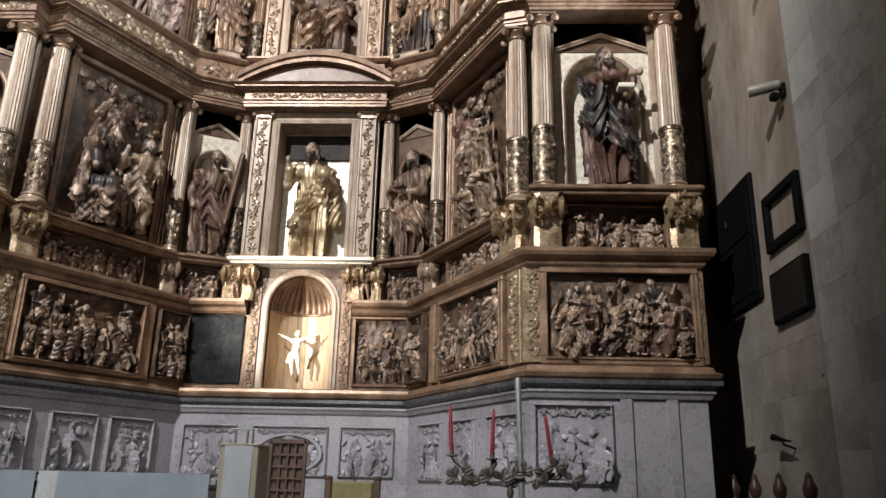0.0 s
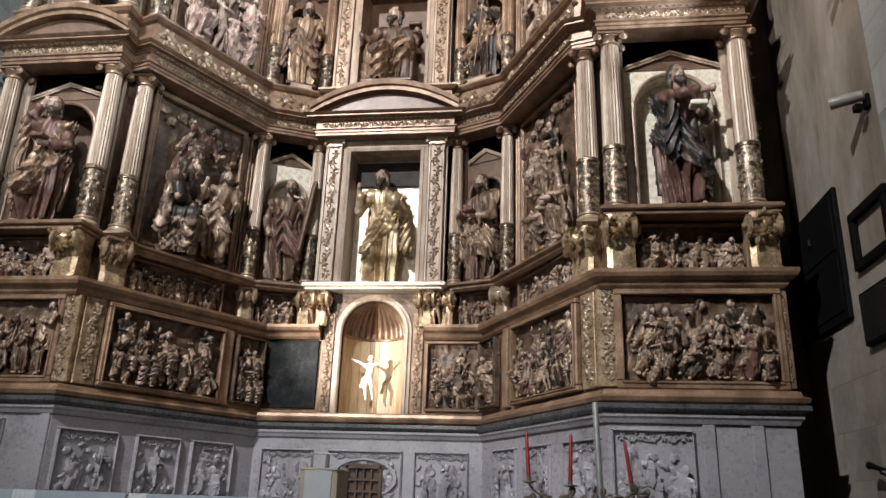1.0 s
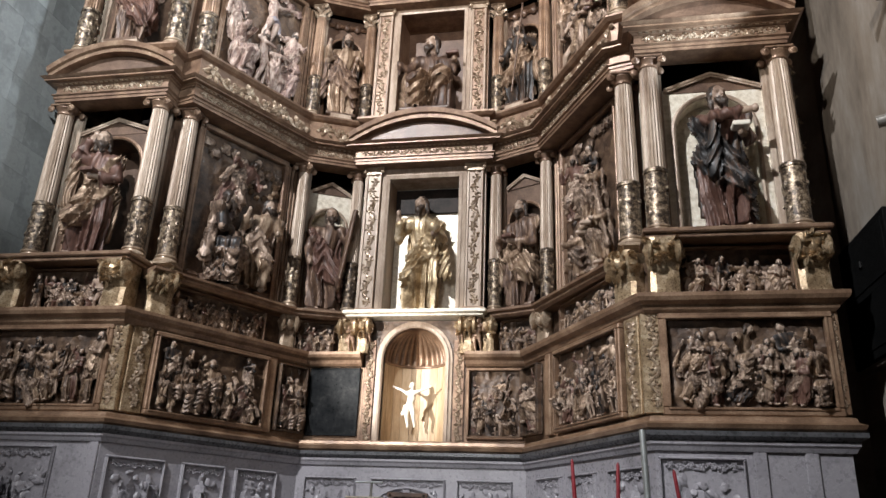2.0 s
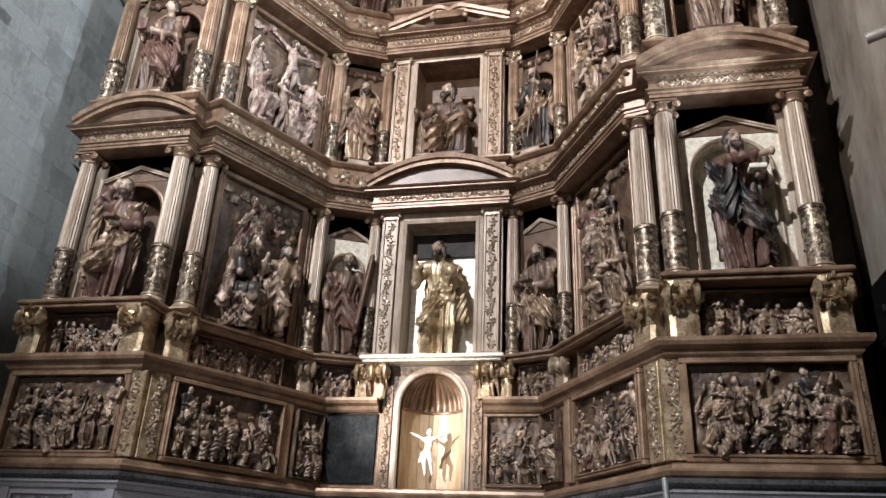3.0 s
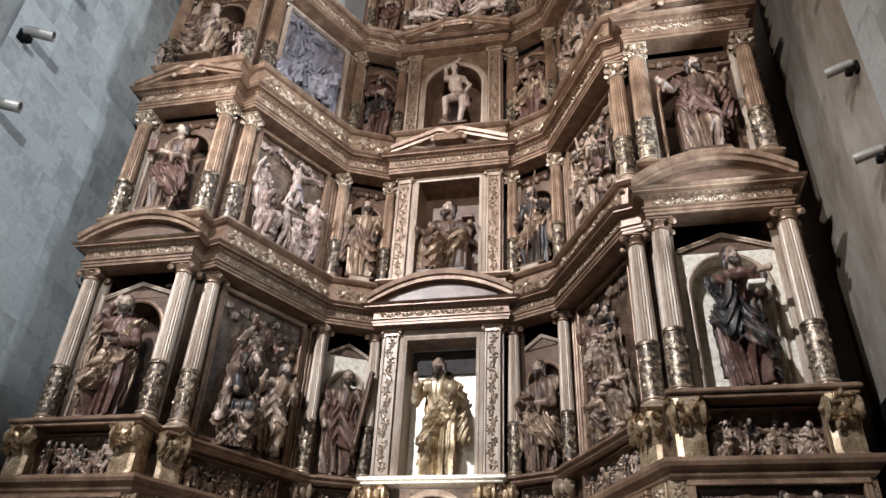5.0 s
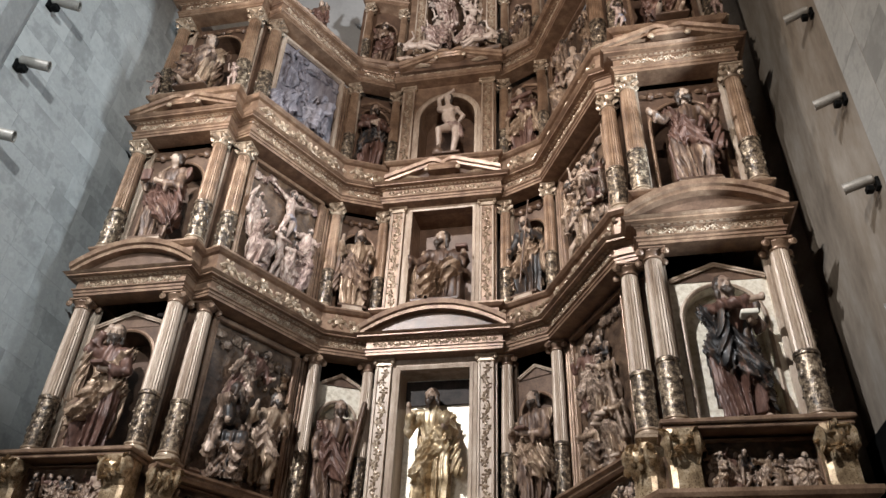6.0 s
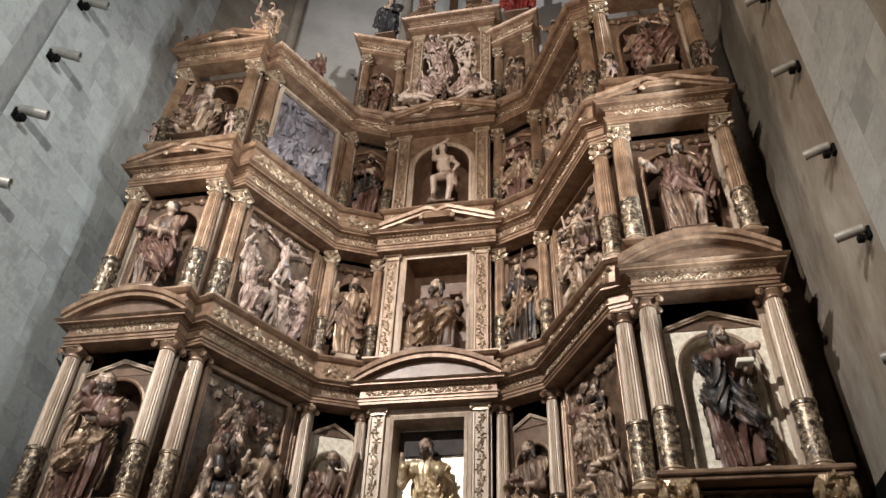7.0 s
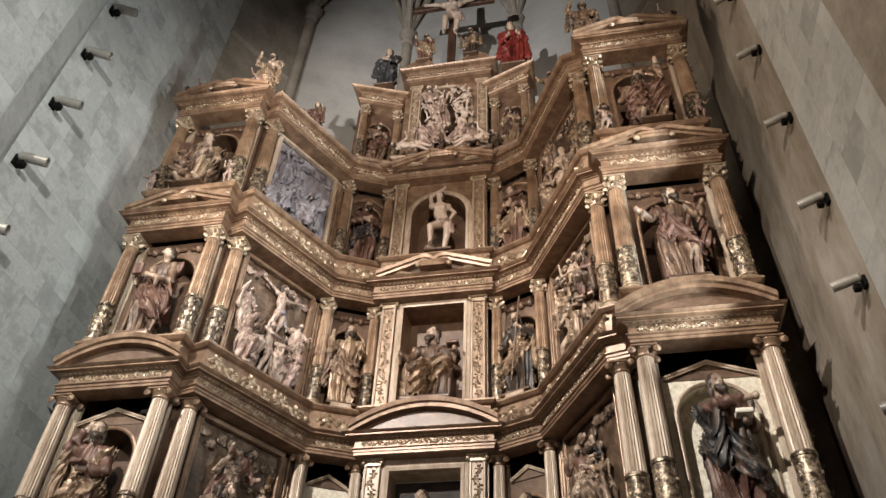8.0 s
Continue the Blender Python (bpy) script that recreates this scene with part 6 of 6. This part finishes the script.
# ---- furniture of the presbytery ----
altar = thing("altar_table", pose(-1.2, 4.9, 0.6), "altar table covered with pale blue and white cloths", "altar")
bm = bmesh.new()
box(bm, -1.5, 2.0, -0.1, 1.0, 0, 0.93, 0.02)
part("body", bm, WHITECLOTH, altar)
bm = bmesh.new()
box(bm, -1.58, 2.08, -0.16, 1.06, 0.93, 1.0, 0.02)
part("top", bm, WHITECLOTH, altar)
for x0, x1, m in ((0.2, 0.36, WHITECLOTH), (0.36, 0.98, BLUECLOTH), (1.0, 1.12, WHITECLOTH), (1.12, 2.06, BLUECLOTH), (-1.5, 0.2, BLUECLOTH)):
    bm = bmesh.new()
    rows = []
    for z in (1.012, 0.9, 0.6, 0.3, 0.02):
        rows.append([bm.verts.new((x0 + (x1 - x0) * k / 24, -0.19 - 0.012 * math.sin(k * 1.3 + x0 * 9) * (1.05 - z), z)) for k in range(25)])
    rows.insert(0, [bm.verts.new((x0 + (x1 - x0) * k / 24, 0.5, 1.012)) for k in range(25)])
    loft(bm, rows, False, False)
    part("cloth", bm, m, altar, "hanging cloth panel", smooth=True)
lect = thing("lectern", pose(1.115, 4.42, 0.6) @ Matrix.Diagonal((0.78, 1, 1, 1)), "slim lectern draped with cream and white cloth", "lectern")
bm = bmesh.new()
rings = []
for z, k in ((0.0, 1.0), (0.4, 0.985), (0.8, 0.99), (1.14, 1.0), (1.17, 1.0)):
    rings.append([bm.verts.new((x * k * (1 + 0.012 * math.sin(9 * z + 6 * y)), y, z)) for x, y in ((-0.145, 0.01), (-0.14, 0.0), (-0.06, 0.004), (0.06, 0.0), (0.14, 0.0), (0.145, 0.01), (0.148, 0.12), (0.145, 0.24), (-0.145, 0.24), (-0.148, 0.12))])
loft(bm, rings)
part("body", bm, CREAM, lect)
bm = bmesh.new()
loft(bm, [[bm.verts.new((x, y - 0.004 * math.sin(7 * z + 20 * x), z)) for x, y in ((-0.105, -0.010), (-0.03, -0.014), (0.10, -0.010), (0.10, -0.001), (-0.105, -0.001))] for z in (0.1, 0.4, 0.7, 0.95, 1.172)])
part("white_cloth", bm, WHITECLOTH, lect)
bm = bmesh.new()
box(bm, -0.148, 0.148, -0.014, 0.245, 1.17, 1.185, 0.006)
part("top", bm, CREAM, lect)
mic = thing("book_stand", pose(1.13, 4.5, 1.785) @ Matrix.Diagonal((0.75, 0.75, 0.9, 1)), "small clear acrylic stand with a thin bright rail", "stand")
bm = bmesh.new()
tube(bm, [(0, 0, 0), (0, 0, 0.09)], [0.012, 0.008], 8)
part("stem", bm, LAMPGREY, mic, smooth=True)
bm = bmesh.new()
box(bm, -0.13, 0.09, -0.02, 0.02, 0.09, 0.10, 0.003)
part("rail", bm, WHITECLOTH, mic)
ch = thing("lattice_chair", pose(0.43, 8.5, 0.6), "dark wooden chair with a tall latticed back", "chair")
for x0, x1, z0, z1 in ((-0.21, -0.17, 0, 1.4), (0.17, 0.21, 0, 1.4), (-0.23, 0.23, 1.36, 1.41), (-0.17, 0.17, 0.45, 0.5)):
    bm = bmesh.new()
    box(bm, x0, x1, 0, 0.05, z0, z1, 0.006)
    part("back_rail", bm, DARKWOOD, ch)
for k in range(3):
    bm = bmesh.new()
    x = -0.085 + 0.085 * k
    box(bm, x - 0.012, x + 0.012, 0.01, 0.04, 0.5, 1.36, 0.004)
    part("slat", bm, DARKWOOD, ch)
for k in range(6):
    bm = bmesh.new()
    z = 0.62 + 0.125 * k
    box(bm, -0.17, 0.17, 0.008, 0.042, z - 0.014, z + 0.014, 0.004)
    part("slat", bm, DARKWOOD, ch)
bm = bmesh.new()
box(bm, -0.17, 0.17, 0.05, 0.058, 0.5, 1.36)
part("back_panel", bm, DARKWOOD, ch, "dark panel behind the lattice")
bm = bmesh.new()
box(bm, -0.23, 0.23, -0.45, 0.03, 0.42, 0.47, 0.01)
part("seat", bm, DARKWOOD, ch)
for x in (-0.19, 0.19):
    bm = bmesh.new()
    box(bm, x - 0.02, x + 0.02, -0.44, -0.40, 0, 0.42, 0.005)
    part("leg", bm, DARKWOOD, ch)
arm = thing("armchair", pose(1.2, 8.3, 0.6), "dark carved armchair with olive green upholstered back", "chair")
bm = bmesh.new()
box(bm, -0.22, 0.22, -0.02, 0.06, 0.5, 0.98, 0.02)
part("backrest", bm, OLIVE, arm, "olive green padding")
for s in (-1, 1):
    bm = bmesh.new()
    box(bm, s * 0.26 - 0.035, s * 0.26 + 0.035, -0.03, 0.07, 0, 1.0, 0.01)
    blob(bm, (s * 0.265, 0.02, 1.01), (0.05, 0.05, 0.03), 0, 8, 6)
    part("post", bm, DARKWOOD, arm, smooth=True)
    bm = bmesh.new()
    box(bm, s * 0.26 - 0.03, s * 0.26 + 0.03, -0.5, 0.0, 0.62, 0.67, 0.012)
    part("armrest", bm, DARKWOOD, arm)
    bm = bmesh.new()
    box(bm, s * 0.26 - 0.03, s * 0.26 + 0.03, -0.5, -0.44, 0, 0.62, 0.01)
    part("leg", bm, DARKWOOD, arm)
bm = bmesh.new()
box(bm, -0.26, 0.26, -0.5, 0.02, 0.40, 0.48, 0.02)
part("seat", bm, OLIVE, arm)

cand = thing("candelabrum", pose(2.75, 6.0, 0.6), "iron vine candelabrum with red candles", "candelabrum")
bm = bmesh.new()
lathe(bm, [(0.16, 0), (0.16, 0.02), (0.05, 0.05), (0.022, 0.1), (0.02, 0.9), (0.03, 0.93), (0.015, 0.98)], 14)
part("stem", bm, VINE, cand, smooth=True)
for pts in ([(0, 0, 0.97), (-0.15, 0, 0.99), (-0.30, 0.02, 1.05), (-0.42, 0, 1.14), (-0.45, 0, 1.18)], [(0, 0, 0.97), (-0.08, 0.03, 1.04), (-0.13, 0, 1.10), (-0.14, 0, 1.15)], [(0, 0, 0.97), (0.12, 0, 1.0), (0.25, 0.02, 1.04), (0.32, 0, 1.11)], [(0.12, 0, 1.0), (0.10, 0.01, 1.04), (0.08, 0, 1.07)]):
    bm = bmesh.new()
    tube(bm, pts, [0.007] * len(pts), 7)
    part("branch", bm, VINE, cand, smooth=True)
for x, z, has in ((-0.45, 1.18, True), (-0.14, 1.16, True), (0.32, 1.12, True), (0.08, 1.07, False)):
    bm = bmesh.new()
    lathe(bm, [(0.012, z), (0.05, z + 0.012), (0.045, z + 0.02), (0.018, z + 0.022), (0.018, z + 0.05)], 12, (x, 0, 0))
    pan = part("drip_pan", bm, VINE, cand, smooth=True)
    if has:
        bm = bmesh.new()
        lathe(bm, [(0.017, 0), (0.013, 0.35), (0.005, 0.37)], 12)
        o = part("candle", bm, REDWAX, pan, "tall red wax candle", smooth=True)
        o.matrix_local = pose(x, 0, z + 0.024, 0, {-0.45: -3, -0.14: 2, 0.32: -7}[x], 0)
r = random.Random(9)
for k in range(16):
    bm = bmesh.new()
    x = -0.42 + 0.9 * k / 15
    c = (x + r.uniform(-0.03, 0.03), r.uniform(-0.04, 0.02), 1.05 + r.uniform(-0.07, 0.05) + 0.2 * abs(x) ** 2)
    for q in (0.3, 1.57, 2.8):
        leaf(bm, c, 0.085, 0.075, q + r.uniform(-0.4, 0.4) - (3.14 if r.random() < 0.4 else 0), 0.007)
    part("vine_leaf", bm, VINE, cand)
pole = thing("processional_pole", pose(2.86, 6.0, 0.6, 0, -1.5, 0), "slender pale grey metal pole standing upright", "pole")
bm = bmesh.new()
lathe(bm, [(0.1, 0), (0.1, 0.02), (0.024, 0.04), (0.024, 1.79), (0.02, 1.80)], 12)
part("pole", bm, POLEGREY, pole, smooth=True)

# ---- ashlar facing of the side walls, block by block ----
def facing(parent, face_x, side, y0, y1, z0, z1, w, h, material, seed):
    r = random.Random(seed)
    sizes = []
    for k in range(6):
        ww = w * (0.75, 0.9, 1.0, 1.1, 1.25, 1.4)[k]
        bm = bmesh.new()
        box(bm, -0.006, 0.006, 0.0008, ww - 0.0008, 0.0008, h - 0.0008, 0.001)
        sizes.append((ww, mesh_of("stone", bm, material)))
    z, n = z0, 0
    while z + h <= z1:
        row, total = [], 0.0
        while total < y1 - y0 - 0.3 * w:
            row.append(r.choice(sizes))
            total += row[-1][0]
        k, y = (y1 - y0) / total, y0
        for ww, me in row:
            o = new("stone", me)
            o.parent = parent
            o.location = (face_x - side * r.uniform(0.001, 0.003), y, z)
            o.scale = (1, k, 1)
            y += ww * k
        z += h


objs = bpy.data.objects
facing(objs["wall_south"], 5.5, 1, 6.5, 9.2, 1.0, 3.9, 0.8, 0.48, STONE_R, 1)
facing(objs["wall_north"], -5.5, -1, 5.83, 9.2, 4.0, 20.0, 0.62, 0.44, STONE_L, 2)
facing(objs["pier_south"], 5.44, 1, 5.86, 6.42, 1.0, 14.0, 0.4, 0.45, STONE_L, 3)
facing(objs["pier_south"], 5.36, 1, 4.62, 5.72, 1.0, 12.0, 0.5, 0.45, STONE_L, 5)
facing(objs["pier_north"], -5.2, -1, 3.8, 5.2, 5.0, 15.0, 0.55, 0.45, STONE_L, 4)
